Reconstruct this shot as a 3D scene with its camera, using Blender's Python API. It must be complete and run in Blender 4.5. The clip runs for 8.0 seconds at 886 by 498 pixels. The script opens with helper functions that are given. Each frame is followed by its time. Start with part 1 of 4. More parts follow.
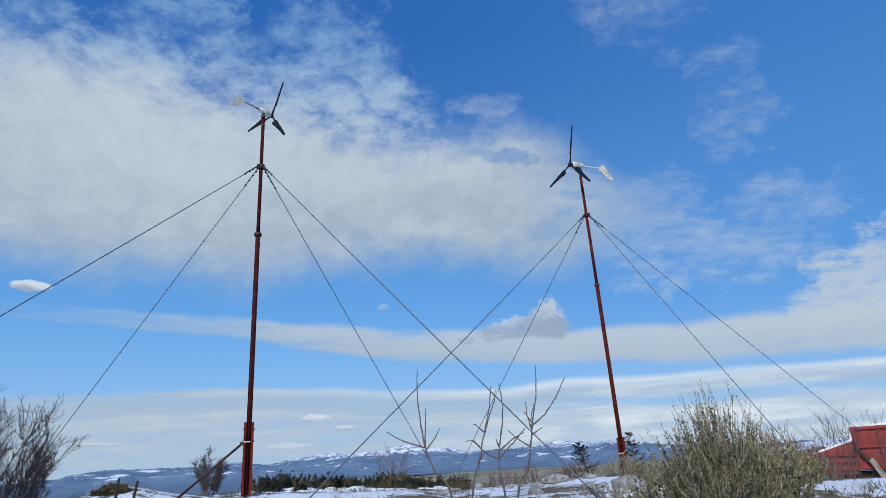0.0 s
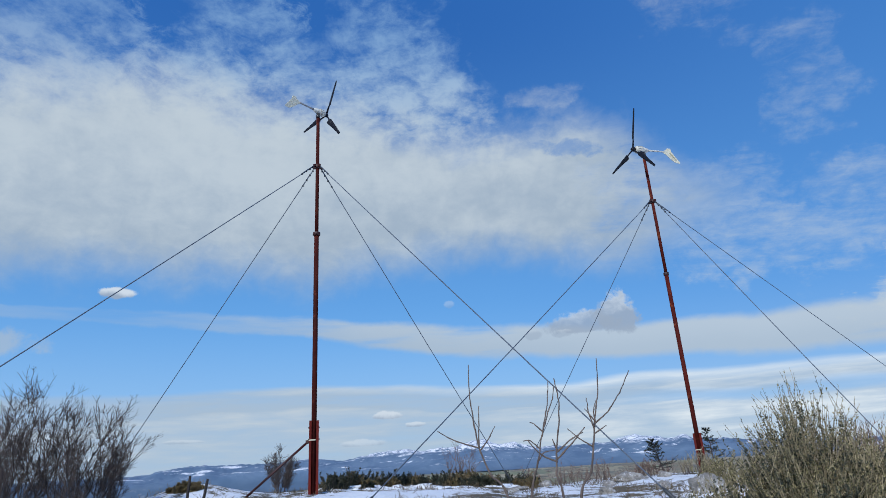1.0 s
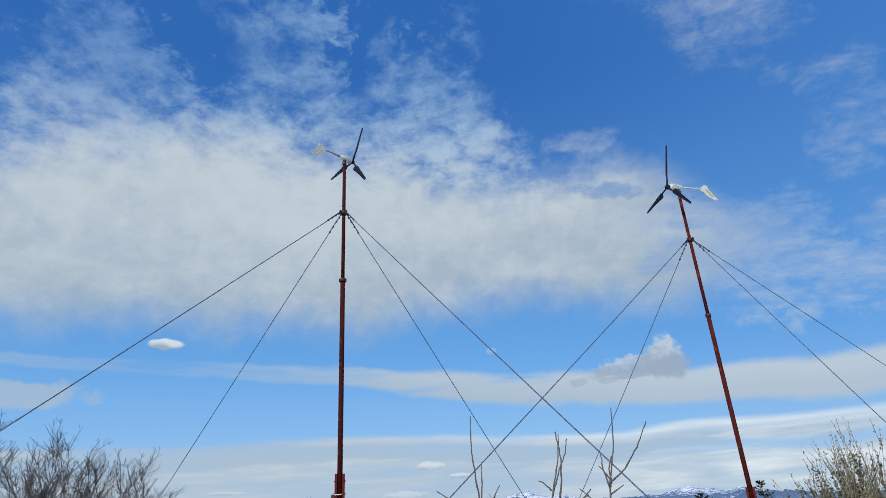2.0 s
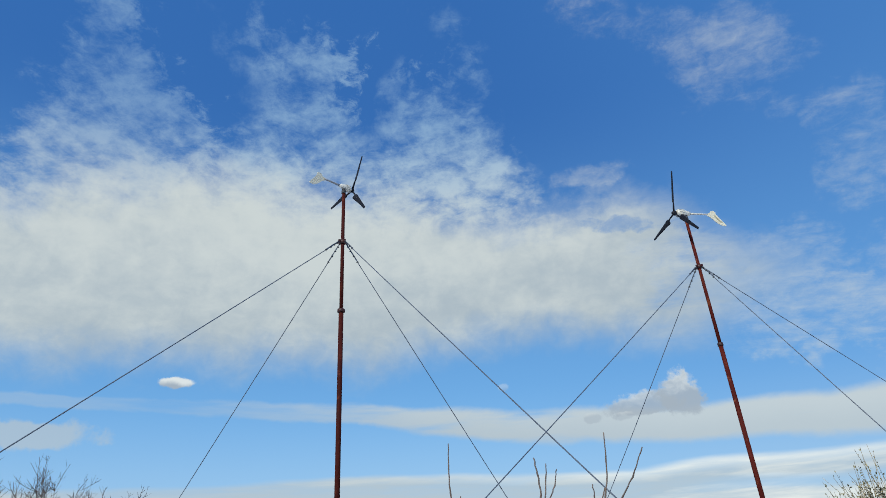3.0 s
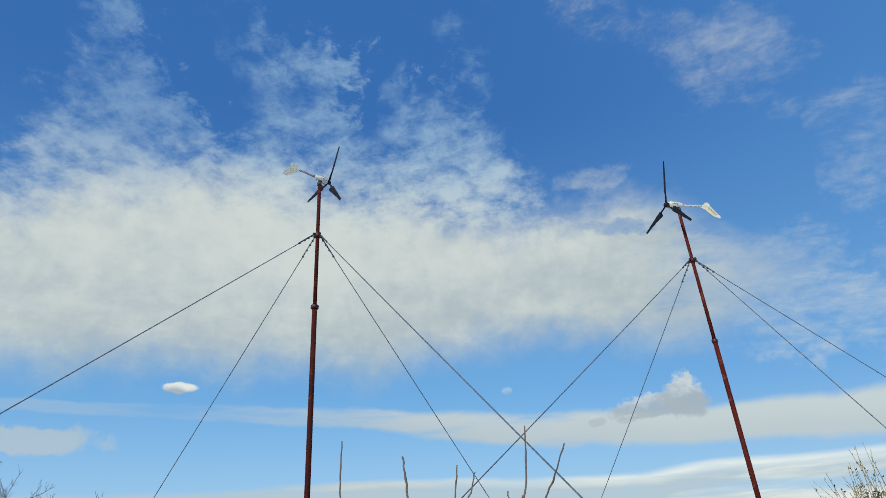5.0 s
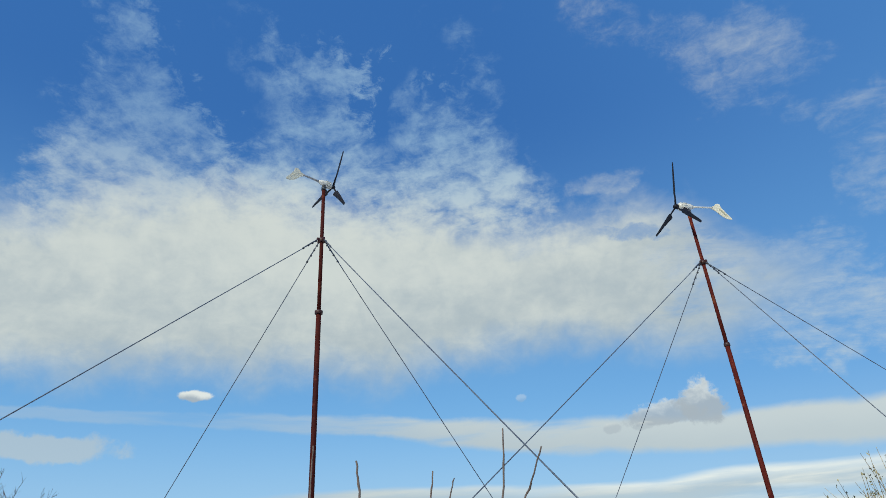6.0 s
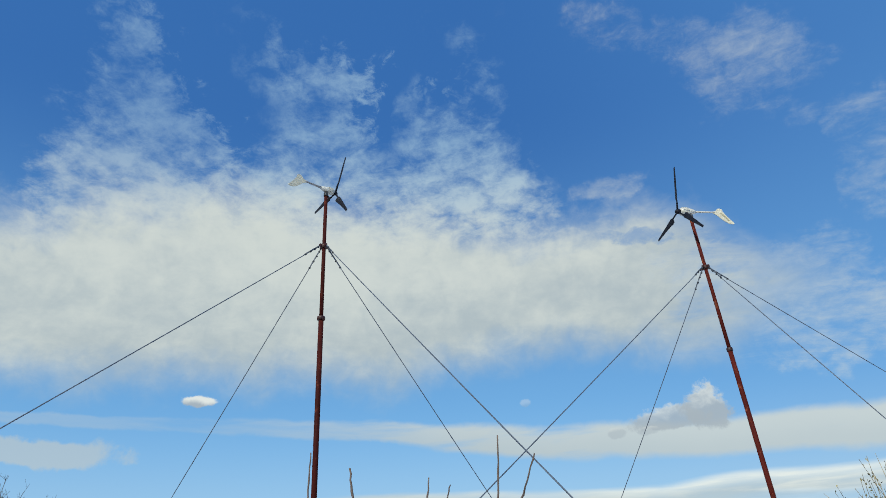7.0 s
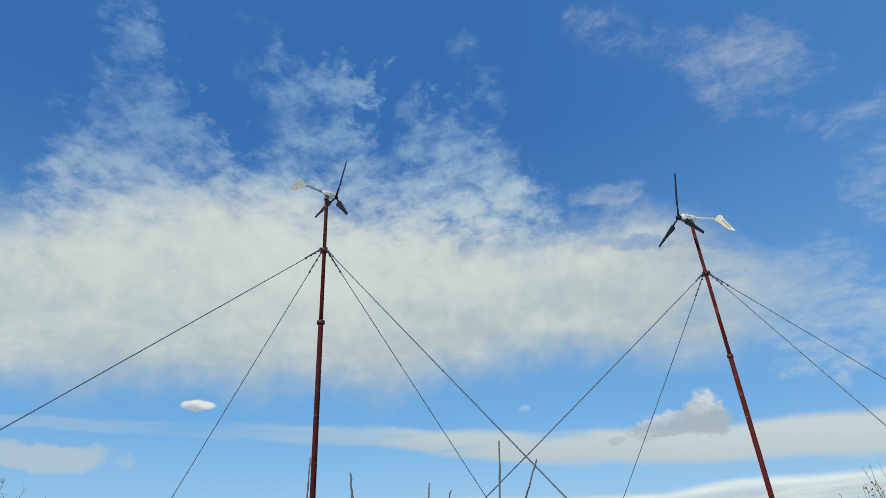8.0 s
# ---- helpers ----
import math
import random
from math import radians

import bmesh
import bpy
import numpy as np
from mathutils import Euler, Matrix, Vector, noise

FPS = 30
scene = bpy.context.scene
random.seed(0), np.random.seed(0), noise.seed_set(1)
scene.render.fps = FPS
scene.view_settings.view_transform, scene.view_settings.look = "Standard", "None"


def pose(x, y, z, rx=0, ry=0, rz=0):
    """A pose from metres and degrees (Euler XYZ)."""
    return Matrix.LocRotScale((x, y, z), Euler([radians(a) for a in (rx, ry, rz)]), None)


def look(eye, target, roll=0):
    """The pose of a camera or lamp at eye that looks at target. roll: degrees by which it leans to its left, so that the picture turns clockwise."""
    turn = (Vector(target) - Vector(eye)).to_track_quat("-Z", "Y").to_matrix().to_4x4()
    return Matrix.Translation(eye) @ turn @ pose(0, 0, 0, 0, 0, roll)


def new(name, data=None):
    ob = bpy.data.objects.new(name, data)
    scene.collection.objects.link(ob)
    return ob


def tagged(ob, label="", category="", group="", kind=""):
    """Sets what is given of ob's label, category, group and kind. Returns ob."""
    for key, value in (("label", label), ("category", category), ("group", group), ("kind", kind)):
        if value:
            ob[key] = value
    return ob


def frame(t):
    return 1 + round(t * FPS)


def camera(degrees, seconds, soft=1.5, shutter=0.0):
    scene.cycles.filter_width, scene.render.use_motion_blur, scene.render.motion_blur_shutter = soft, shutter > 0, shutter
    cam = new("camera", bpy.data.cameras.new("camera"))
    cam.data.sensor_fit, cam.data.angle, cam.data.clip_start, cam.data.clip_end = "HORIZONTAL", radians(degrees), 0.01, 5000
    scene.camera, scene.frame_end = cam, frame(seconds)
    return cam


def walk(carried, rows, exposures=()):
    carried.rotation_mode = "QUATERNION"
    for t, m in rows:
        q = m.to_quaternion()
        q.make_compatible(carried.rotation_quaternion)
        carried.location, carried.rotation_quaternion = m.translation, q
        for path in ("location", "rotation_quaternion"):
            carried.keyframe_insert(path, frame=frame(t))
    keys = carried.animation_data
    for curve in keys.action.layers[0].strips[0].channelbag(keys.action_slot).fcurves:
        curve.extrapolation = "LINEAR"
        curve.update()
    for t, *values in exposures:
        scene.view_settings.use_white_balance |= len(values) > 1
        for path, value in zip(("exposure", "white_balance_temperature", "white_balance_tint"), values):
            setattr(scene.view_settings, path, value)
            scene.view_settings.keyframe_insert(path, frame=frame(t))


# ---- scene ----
cam = camera(70.0, 8.0, 0.8)
# seconds, eye, pitch above level, roll, yaw to the left of +y
PATH = [
    (0, (0.000, -0.000, 1.550), 19.10, -3.17, 0.00),
    (0.5, (0.036, 0.059, 1.562), 18.99, -3.32, 2.31),
    (1, (0.086, 0.258, 1.577), 19.09, -3.21, 6.11),
    (1.5, (0.160, 0.422, 1.593), 20.66, -3.23, 7.94),
    (2, (0.291, 0.569, 1.620), 23.49, -3.08, 9.76),
    (2.2, (0.314, 0.618, 1.617), 24.41, -3.19, 10.21),
    (3.3, (0.471, 1.039, 1.611), 27.03, -3.33, 10.60),
    (3.5, (0.527, 1.097, 1.610), 27.08, -3.36, 10.60),
    (4, (0.621, 1.256, 1.629), 27.37, -3.24, 10.69),
    (4.5, (0.668, 1.430, 1.635), 27.09, -3.31, 10.67),
    (4.7, (0.681, 1.502, 1.648), 27.06, -3.47, 10.65),
    (5.8, (0.815, 1.768, 1.675), 27.52, -3.45, 11.80),
    (6, (0.820, 1.778, 1.672), 27.77, -3.46, 12.08),
    (6.5, (0.832, 1.803, 1.680), 28.09, -3.42, 12.39),
    (7, (0.856, 1.755, 1.670), 28.23, -3.48, 12.41),
    (7.5, (0.866, 1.735, 1.672), 28.37, -3.35, 12.46),
    (8, (0.845, 1.770, 1.672), 28.69, -3.16, 12.38),
]


def aimed(eye, pitch, roll, yaw):
    a, p = radians(yaw), radians(pitch)
    way = Vector((-math.sin(a) * math.cos(p), math.cos(a) * math.cos(p), math.sin(p)))
    return look(eye, Vector(eye) + way, roll)


# the white balance drifts a little warmer once the picture fills with cloud
walk(cam, [(t, aimed(eye, p, r, y)) for t, eye, p, r, y in PATH],
     [(0.0, -0.10, 6000, 10), (1.5, -0.09, 6040, 10), (3.5, 0.07, 6850, 6), (8.0, 0.08, 7000, 5)])

# ---- node arithmetic ----


class Val:
    """A value in a node tree that can be reckoned with."""

    def __init__(self, tree, sock):
        self.tree, self.sock = tree, sock

    def op(self, kind, *others, clamp=False):
        n = self.tree.nodes.new("ShaderNodeMath")
        n.operation, n.use_clamp = kind, clamp
        for i, v in enumerate((self, *others)):
            if isinstance(v, Val):
                self.tree.links.new(v.sock, n.inputs[i])
            else:
                n.inputs[i].default_value = v
        return Val(self.tree, n.outputs[0])

    def __add__(self, o): return self.op("ADD", o)
    def __radd__(self, o): return self.op("ADD", o)
    def __sub__(self, o): return self.op("SUBTRACT", o)
    def __rsub__(self, o): return (self * -1.0) + o
    def __mul__(self, o): return self.op("MULTIPLY", o)
    def __rmul__(self, o): return self.op("MULTIPLY", o)
    def __truediv__(self, o): return self.op("DIVIDE", o)

    def step(self, a, b):
        """0 at a, 1 at b, smooth between."""
        n = self.tree.nodes.new("ShaderNodeMapRange")
        n.interpolation_type = "SMOOTHSTEP"
        self.tree.links.new(self.sock, n.inputs[0])
        n.inputs[1].default_value, n.inputs[2].default_value = a, b
        return Val(self.tree, n.outputs[0])

    def bump(self, mid, half, soft):
        return (self - mid).op("ABSOLUTE").step(half + soft, half - soft)

    def most(self, o): return self.op("MAXIMUM", o)
    def least(self, o): return self.op("MINIMUM", o)


def vec(tree, x, y, z):
    n = tree.nodes.new("ShaderNodeCombineXYZ")
    for i, v in enumerate((x, y, z)):
        if isinstance(v, Val):
            tree.links.new(v.sock, n.inputs[i])
        else:
            n.inputs[i].default_value = v
    return n.outputs[0]


def grain(tree, where, scale, detail=4.0, rough=0.55, warp=0.0, stretch=None):
    if stretch:
        m = tree.nodes.new("ShaderNodeMapping")
        m.inputs["Scale"].default_value = stretch
        tree.links.new(where, m.inputs[0])
        where = m.outputs[0]
    n = tree.nodes.new("ShaderNodeTexNoise")
    n.inputs["Scale"].default_value, n.inputs["Detail"].default_value = scale, detail
    n.inputs["Roughness"].default_value, n.inputs["Distortion"].default_value = rough, warp
    tree.links.new(where, n.inputs["Vector"])
    return Val(tree, n.outputs[0])


def blend(tree, f, a, b):
    n = tree.nodes.new("ShaderNodeMix")
    n.data_type = "RGBA"
    for sock, v in ((n.inputs[0], f), (n.inputs[6], a), (n.inputs[7], b)):
        if isinstance(v, Val):
            tree.links.new(v.sock, sock)
        elif isinstance(v, bpy.types.NodeSocket):
            tree.links.new(v, sock)
        elif isinstance(v, tuple):
            sock.default_value = (*v, 1)
        else:
            sock.default_value = v
    return n.outputs[2]


# ---- sky, clouds and sun ----
SUN_AZ, SUN_EL = radians(193), radians(38)   # azimuth from +y towards +x


def make_sky():
    world = bpy.data.worlds.new("sky")
    scene.world = world
    world.use_nodes = True
    tr = world.node_tree
    tr.nodes.clear()
    co = tr.nodes.new("ShaderNodeTexCoord")
    sp = tr.nodes.new("ShaderNodeSeparateXYZ")
    tr.links.new(co.outputs["Generated"], sp.inputs[0])
    x, y, z = (Val(tr, s) for s in sp.outputs)
    el = z.op("ARCSINE") * 57.29578
    az = x.op("ARCTAN2", y) * 57.29578
    lift = z.most(0.0) + 0.16
    flat = vec(tr, x / lift, y / lift, 0.0)              # the cloud deck, seen in perspective
    ang = vec(tr, az * 0.1, el * 0.1, 0.0)
    low = vec(tr, az * 0.035, el * 0.28, 3.0)            # layers near the horizon

    sky = tr.nodes.new("ShaderNodeTexSky")
    sky.sky_type, sky.sun_disc = "NISHITA", False
    sky.sun_elevation, sky.sun_rotation = SUN_EL, SUN_AZ
    sky.altitude, sky.air_density, sky.dust_density, sky.ozone_density = 900, 1.0, 0.3, 2.0
    hs = tr.nodes.new("ShaderNodeHueSaturation")
    hs.inputs["Saturation"].default_value, hs.inputs["Value"].default_value = 1.18, SKY_GAIN
    tr.links.new(sky.outputs[0], hs.inputs["Color"])

    def along(stops):
        """A value that follows the azimuth through these (azimuth, value) stops."""
        lo, hi = min(v for _, v in stops), max(v for _, v in stops)
        n = tr.nodes.new("ShaderNodeValToRGB")
        n.color_ramp.interpolation = "EASE"
        while len(n.color_ramp.elements) < len(stops):
            n.color_ramp.elements.new(0.5)
        for e, (a, v) in zip(n.color_ramp.elements, stops):
            e.position = (a + 65) / 130
            e.color = ((v - lo) / (hi - lo),) * 3 + (1,)
        tr.links.new(((az + 65.0) / 130.0).sock, n.inputs[0])
        return Val(tr, n.outputs[0]) * (hi - lo) + lo

    def patch(a, e, wide, high, slant=0.0):
        """1 in the middle of a soft oval, 0 outside; slant: degrees it falls per degree of azimuth."""
        u = (az - a + drift_az * min(1.0, wide / 5)) / wide
        v = (el - e + (az - a) * slant + drift_el * min(1.0, high / 3)) / high
        return (u * u + v * v).step(1.9, 0.0)

    def gap(a0, e0, a1, e1, half):
        """1 along the straight lane between two places."""
        dx, dy = a1 - a0, e1 - e0
        ln = math.hypot(dx, dy)
        off = ((az - a0) * (dy / ln) - (el - e0) * (dx / ln) + slow_az * 9.0 + (crisp - 0.5) * 7.0 + (fine - 0.5) * 7.0).op("ABSOLUTE")
        reach = ((az - a0) * (dx / ln) + (el - e0) * (dy / ln)) / ln
        return off.step(half * 2.2, 0.0) * reach.step(1.25, 0.85) * reach.step(-0.4, 0.0)

    def sway(scale, detail, rough):
        """Two unlike fields that carry edges about."""
        n = tr.nodes.new("ShaderNodeTexNoise")
        n.inputs["Scale"].default_value, n.inputs["Detail"].default_value, n.inputs["Roughness"].default_value = scale, detail, rough
        tr.links.new(ang, n.inputs["Vector"])
        c = tr.nodes.new("ShaderNodeSeparateColor")
        tr.links.new(n.outputs["Color"], c.inputs[0])
        return Val(tr, c.outputs[0]) - 0.5, Val(tr, c.outputs[1]) - 0.5

    slow_az, slow_el = sway(2.2, 8, 0.6)
    drift_az, drift_el = slow_az * 17.0, slow_el * 10.0
    fine = grain(tr, flat, 8.0, 10, 0.66, 0.25)
    finest = grain(tr, flat, 21.0, 8, 0.62, 0.2, (1.0, 0.7, 1.0))
    puff = grain(tr, ang, 4.5, 8, 0.6, 0.4)
    puff2 = grain(tr, ang, 1.4, 6, 0.55, 0.2)
    streaks = grain(tr, flat, 5.0, 9, 0.66, 0.3, (0.55, 1.25, 1.0))
    crisp = grain(tr, ang, 9.0, 9, 0.68, 0.5, (0.55, 1.0, 1.0))
    edge = (puff - 0.5) * 4.0 + (puff2 - 0.5) * 5.0 + (crisp - 0.5) * 2.4     # degrees by which edges wander
    # the bank of cloud between its two rims
    lower = along([(-60, 15.0), (-47, 15.5), (-35, 16.6), (-26, 16.9), (-17, 16.4), (-12.5, 17.4), (-7.5, 18.4), (0, 18.3), (5, 17.2), (12, 16.6), (17, 18.0), (24, 19.0), (40, 19.0)])
    upper = along([(-60, 29.0), (-50, 28.4), (-47.8, 28.8), (-46, 30.6), (-40.5, 31.6), (-34.5, 33.6), (-28.5, 33.4), (-23.8, 32.8), (-15.4, 32.0), (-9.5, 30.8), (-3.7, 29.5), (0, 29.9), (5, 30.0), (8, 30.0), (12, 28.6), (15.2, 26.3), (18.5, 23.6), (24, 20.0), (40, 17.0)])
    ragged = edge * 0.8 + (fine - 0.5) * 5.0
    bank = (el + ((puff - 0.5) * 2.5 + (puff2 - 0.5) * 4.5 + (crisp - 0.5) * 0.8) - lower).step(-2.4, 3.2) * (upper - 0.6 + ragged * 0.8 - el).step(-2.2, 3.4)
    bank = bank * (az + edge * 2.2 + (streaks - 0.5) * 22.0 + (fine - 0.5) * 14.0).step(24, 7)
    hole = patch(6.6, 26.9, 3.6, 0.8, 0.12).most(patch(1.0, 29.2, 3.0, 0.7, 0.1)).most(patch(13.5, 25.5, 3.0, 0.8, 0.3) * 0.8)
    bank = bank * (1.0 - (hole + (crisp - 0.5) * 2.2 * hole.step(0.0, 0.3) - 0.15).step(0.15, 1.0) * 0.55)
    # torn high cloud above the bank, with lanes of blue through it
    veil = el.step(24, 31) * el.step(52.0, 43.0) * (az + (el - 32.0) * 0.3 + edge * 0.9).step(2.5, -4.5) * (az - (el - 30.0) * 0.12 + edge).step(-54.5, -48.0)
    veil = veil * (1.0 - gap(-42.5, 46.5, -32.5, 38.0, 2.0) * 0.88) * (1.0 - gap(-15.5, 45.5, -19.5, 38.5, 1.7) * 0.88) * (1.0 - gap(-26, 47, -10, 44.5, 1.4) * 0.6)
    rag = 0.5 + (fine - 0.5) * 0.62 + (finest - 0.5) * 0.22 + (crisp - 0.5) * 0.34 + (streaks - 0.5) * 0.34
    torn = (rag + veil * 0.25 + el.step(39, 31) * 0.07).step(0.62, 0.94) * veil.step(0.0, 0.6)
    torn = torn * (0.44 + el.step(39, 30) * 0.36) * (0.72 + az.step(-42, -26) * 0.28)
    # thin veils to the east, higher and lower
    thin = (patch(20.5, 38.0, 7.0, 4.5, 0.35) * 0.8).most(patch(28.3, 28.6, 3.8, 4.6) * 0.95).most(patch(10.5, 43.8, 7.0, 2.4, 0.3) * 0.65).most(patch(24.0, 33.0, 2.4, 1.6) * 0.6).most(patch(5.2, 31.5, 4.0, 1.0) * 0.8)
    thin = thin.most(patch(19.0, 20.8, 7.0, 3.0, -0.05) * 0.95).most(patch(22.5, 16.0, 9.5, 3.0, 0.1) * 0.9).most(patch(30, 19, 5, 3) * 0.8)
    wisp = (streaks * 0.5 + crisp * 0.28 + fine * 0.22 + thin * 0.17 + el.step(26, 18) * 0.03).step(0.53, 0.86) * thin.step(0.0, 0.7) * (0.50 + el.step(26, 18) * 0.06)
    shore = patch(36.0, 12.0, 8.0, 3.6, -0.25)
    east = (shore * 0.9 + ((streaks - 0.5) * 1.6 + (crisp - 0.5) * 1.4) * shore.step(0.0, 0.4)).step(0.25, 1.0) * 0.8
    # the long grey band and the layers under it
    mid = along([(-60, 12.8), (-39, 12.9), (-30, 12.9), (-20.8, 12.5), (-12, 11.5), (-1, 10.4), (12.7, 9.5), (23, 8.9), (45, 8.3)]) + (puff2 - 0.5) * 0.9 + (crisp - 0.5) * 0.5
    half = along([(-60, 0.3), (-40, 0.5), (-21, 0.8), (-8, 1.25), (0, 1.4), (12.7, 1.35), (23, 1.7), (45, 1.8)])
    band = ((el - mid).op("ABSOLUTE") / half).step(1.25, 0.65) * (grain(tr, low, 2.2, 6, 0.55) + 0.30 + az.step(-25, 5) * 0.12).step(0.5, 0.86) * 0.95 * (0.32 + az.step(-34, -10) * 0.68)
    west = (patch(-47.5, 10.5, 9.0, 1.15, 0.04) + (puff2 - 0.5)).step(0.15, 0.75) * 0.7
    band = band.most(west)
    top = along([(-60, 6.6), (-34.5, 6.7), (-24, 7.2), (-19, 7.35), (-11, 7.1), (-5, 6.75), (4, 6.35), (10, 6.9), (18.5, 6.5), (24, 6.6), (45, 6.0)]) + (grain(tr, low, 1.8, 5, 0.55) - 0.5) * 1.0
    layer = (top - el).step(-0.2, 0.4)
    streak = grain(tr, low, 3.2, 7, 0.58, 0.2)

    def heap(a, e, wide, high, flatness):
        """A small heaped cloud: its cover, and how far up in it a place lies."""
        u, v = (az - a) / wide, (el - e) / high
        v = v.op("MAXIMUM", v * -flatness)
        d = (u.op("POWER", 2.0) + v.op("POWER", 2.0)).op("SQRT")
        d = d + ((puff - 0.5) * 1.3 + (knobs - 0.5) * 0.9) * d.step(2.2, 1.2)
        return d.step(1.10, 0.72), ((el - e) / high)

    knobs = grain(tr, ang, 13.0, 9, 0.68)
    heaps = [heap(6.1, 11.2, 3.3, 1.35, 2.0), heap(9.2, 11.7, 2.0, 2.1, 1.5), heap(-34.4, 14.85, 1.45, 0.45, 1.0), heap(-11.8, 4.55, 1.25, 0.42, 1.6),
             heap(-9.4, 3.75, 0.9, 0.24, 1.0), heap(-14.0, 2.35, 2.0, 0.4, 1.8), heap(1.6, 10.8, 0.8, 0.45, 1.0), heap(4.3, 10.75, 0.9, 0.4, 1.0), heap(-5.9, 14.1, 0.6, 0.4, 1.0), heap(-28.4, 3.1, 1.6, 0.16, 1.0)]

    white, grey = CLOUD_WHITE, CLOUD_GREY
    shade = (grain(tr, flat, 2.6, 8, 0.6) * 0.55 + puff * 0.25 + crisp * 0.12 + (el - 16.0) * 0.013 - az.step(-22, 4) * 0.04).step(0.37, 0.69)
    clear = blend(tr, el.step(6, 40), SKY_LOW, SKY_HIGH)
    clear = blend(tr, az.step(-10, 40) * 0.5, clear, SKY_EAST)
    col = blend(tr, 0.8, hs.outputs[0], clear)
    col = blend(tr, el.step(15, 0) * 0.55, col, HORIZON)
    col = blend(tr, torn, col, blend(tr, el.step(39, 30) * 0.7, HIGH_WHITE, white))
    col = blend(tr, wisp.most(east), col, white)
    col = blend(tr, bank * 0.97, col, blend(tr, shade, grey, white))
    col = blend(tr, band * 0.9, col, blend(tr, ((el - mid).step(-1.2, 1.2) * 0.6 + az.step(-15, 20) * 0.3).least(1.0), LAYER_GREY, white))
    deep = top - el + (streak - 0.5) * 0.9
    rim = deep.step(1.0, 0.15) * az.step(-25, 5)
    slot = deep.bump(2.0, 0.35, 0.3) * az.step(4, 18) * 0.75
    layer = layer * (1.0 - slot)
    col = blend(tr, layer * (0.72 + (streak - 0.5) * 1.1).least(1.0), col, blend(tr, (streak.step(0.34, 0.8) * (0.35 + az.step(-12, 15) * 0.65) + az.step(-5, 30) * 0.25 + rim * 0.7 - deep.bump(1.45, 0.4, 0.5) * 0.35).least(1.0).most(0.0), LAYER_GREY, LAYER_WHITE))
    for n, (cover, up) in enumerate(heaps):
        col = blend(tr, cover * (0.82, 0.9, 0.95, 0.85, 0.75, 0.5, 0.5, 0.5, 0.25, 0.4)[n], col, blend(tr, (up + (puff - 0.5) * 2.2 + (0.0 if n in (0, 1, 6, 7) else 0.9)).step(0.05, 1.3), HEAP_GREY, HEAP_WHITE))
    bg = tr.nodes.new("ShaderNodeBackground")
    out = tr.nodes.new("ShaderNodeOutputWorld")
    tr.links.new(col, bg.inputs[0])
    tr.links.new(bg.outputs[0], out.inputs[0])


SKY_GAIN = 0.10
CLOUD_WHITE, CLOUD_GREY = (0.585, 0.645, 0.67), (0.40, 0.48, 0.555)
LAYER_WHITE, LAYER_GREY = (0.82, 0.855, 0.84), (0.47, 0.54, 0.59)
HIGH_WHITE = (0.45, 0.66, 0.82)
HEAP_GREY = (0.36, 0.43, 0.52)
HEAP_WHITE = (0.72, 0.77, 0.80)
HORIZON = (0.48, 0.66, 0.82)
SKY_LOW, SKY_HIGH, SKY_EAST = (0.17, 0.45, 0.87), (0.034, 0.155, 0.50), (0.085, 0.28, 0.70)
make_sky()
sun = new("sun", bpy.data.lights.new("sun", "SUN"))
sun.data.energy, sun.data.angle, sun.data.color = 3.4, radians(0.55), (1.0, 0.95, 0.86)
sun.matrix_world = look((math.sin(SUN_AZ) * 30, math.cos(SUN_AZ) * 30, 30 * math.tan(SUN_EL)), (0, 0, 0))

# ---- materials ----


def material(name, rough=0.6, metal=0.0):
    m = bpy.data.materials.new(name)
    m.use_nodes = True
    tr = m.node_tree
    b = tr.nodes["Principled BSDF"]
    b.inputs["Roughness"].default_value, b.inputs["Metallic"].default_value = rough, metal
    co = tr.nodes.new("ShaderNodeTexCoord")
    return m, tr, b, co.outputs["Object"]


def relief(tr, b, height, strength, dist):
    n = tr.nodes.new("ShaderNodeBump")
    n.inputs["Strength"].default_value, n.inputs["Distance"].default_value = strength, dist
    tr.links.new(height.sock, n.inputs["Height"])
    tr.links.new(n.outputs[0], b.inputs["Normal"])


def plain(name, dark, light, scale, rough=0.6, metal=0.0, bump=0.2, dist=0.004, spots=None, stretch=None, gloss=0.5):
    """Two tones by coarse and fine grain, with optional spots of a third."""
    m, tr, b, co = material(name, rough, metal)
    b.inputs["Specular IOR Level"].default_value = gloss
    a, f = grain(tr, co, scale, 5, 0.6, 0.0, stretch), grain(tr, co, scale * 7, 4, 0.6, 0.0, stretch)
    col = blend(tr, (a * 0.65 + f * 0.35).step(0.35, 0.65), dark, light)
    if spots:
        col = blend(tr, (grain(tr, co, scale * 2.3, 7, 0.68) + (f - 0.5) * 0.3).step(0.56, 0.66), col, spots)
    tr.links.new(col, b.inputs["Base Color"])
    relief(tr, b, f, bump, dist)
    return m


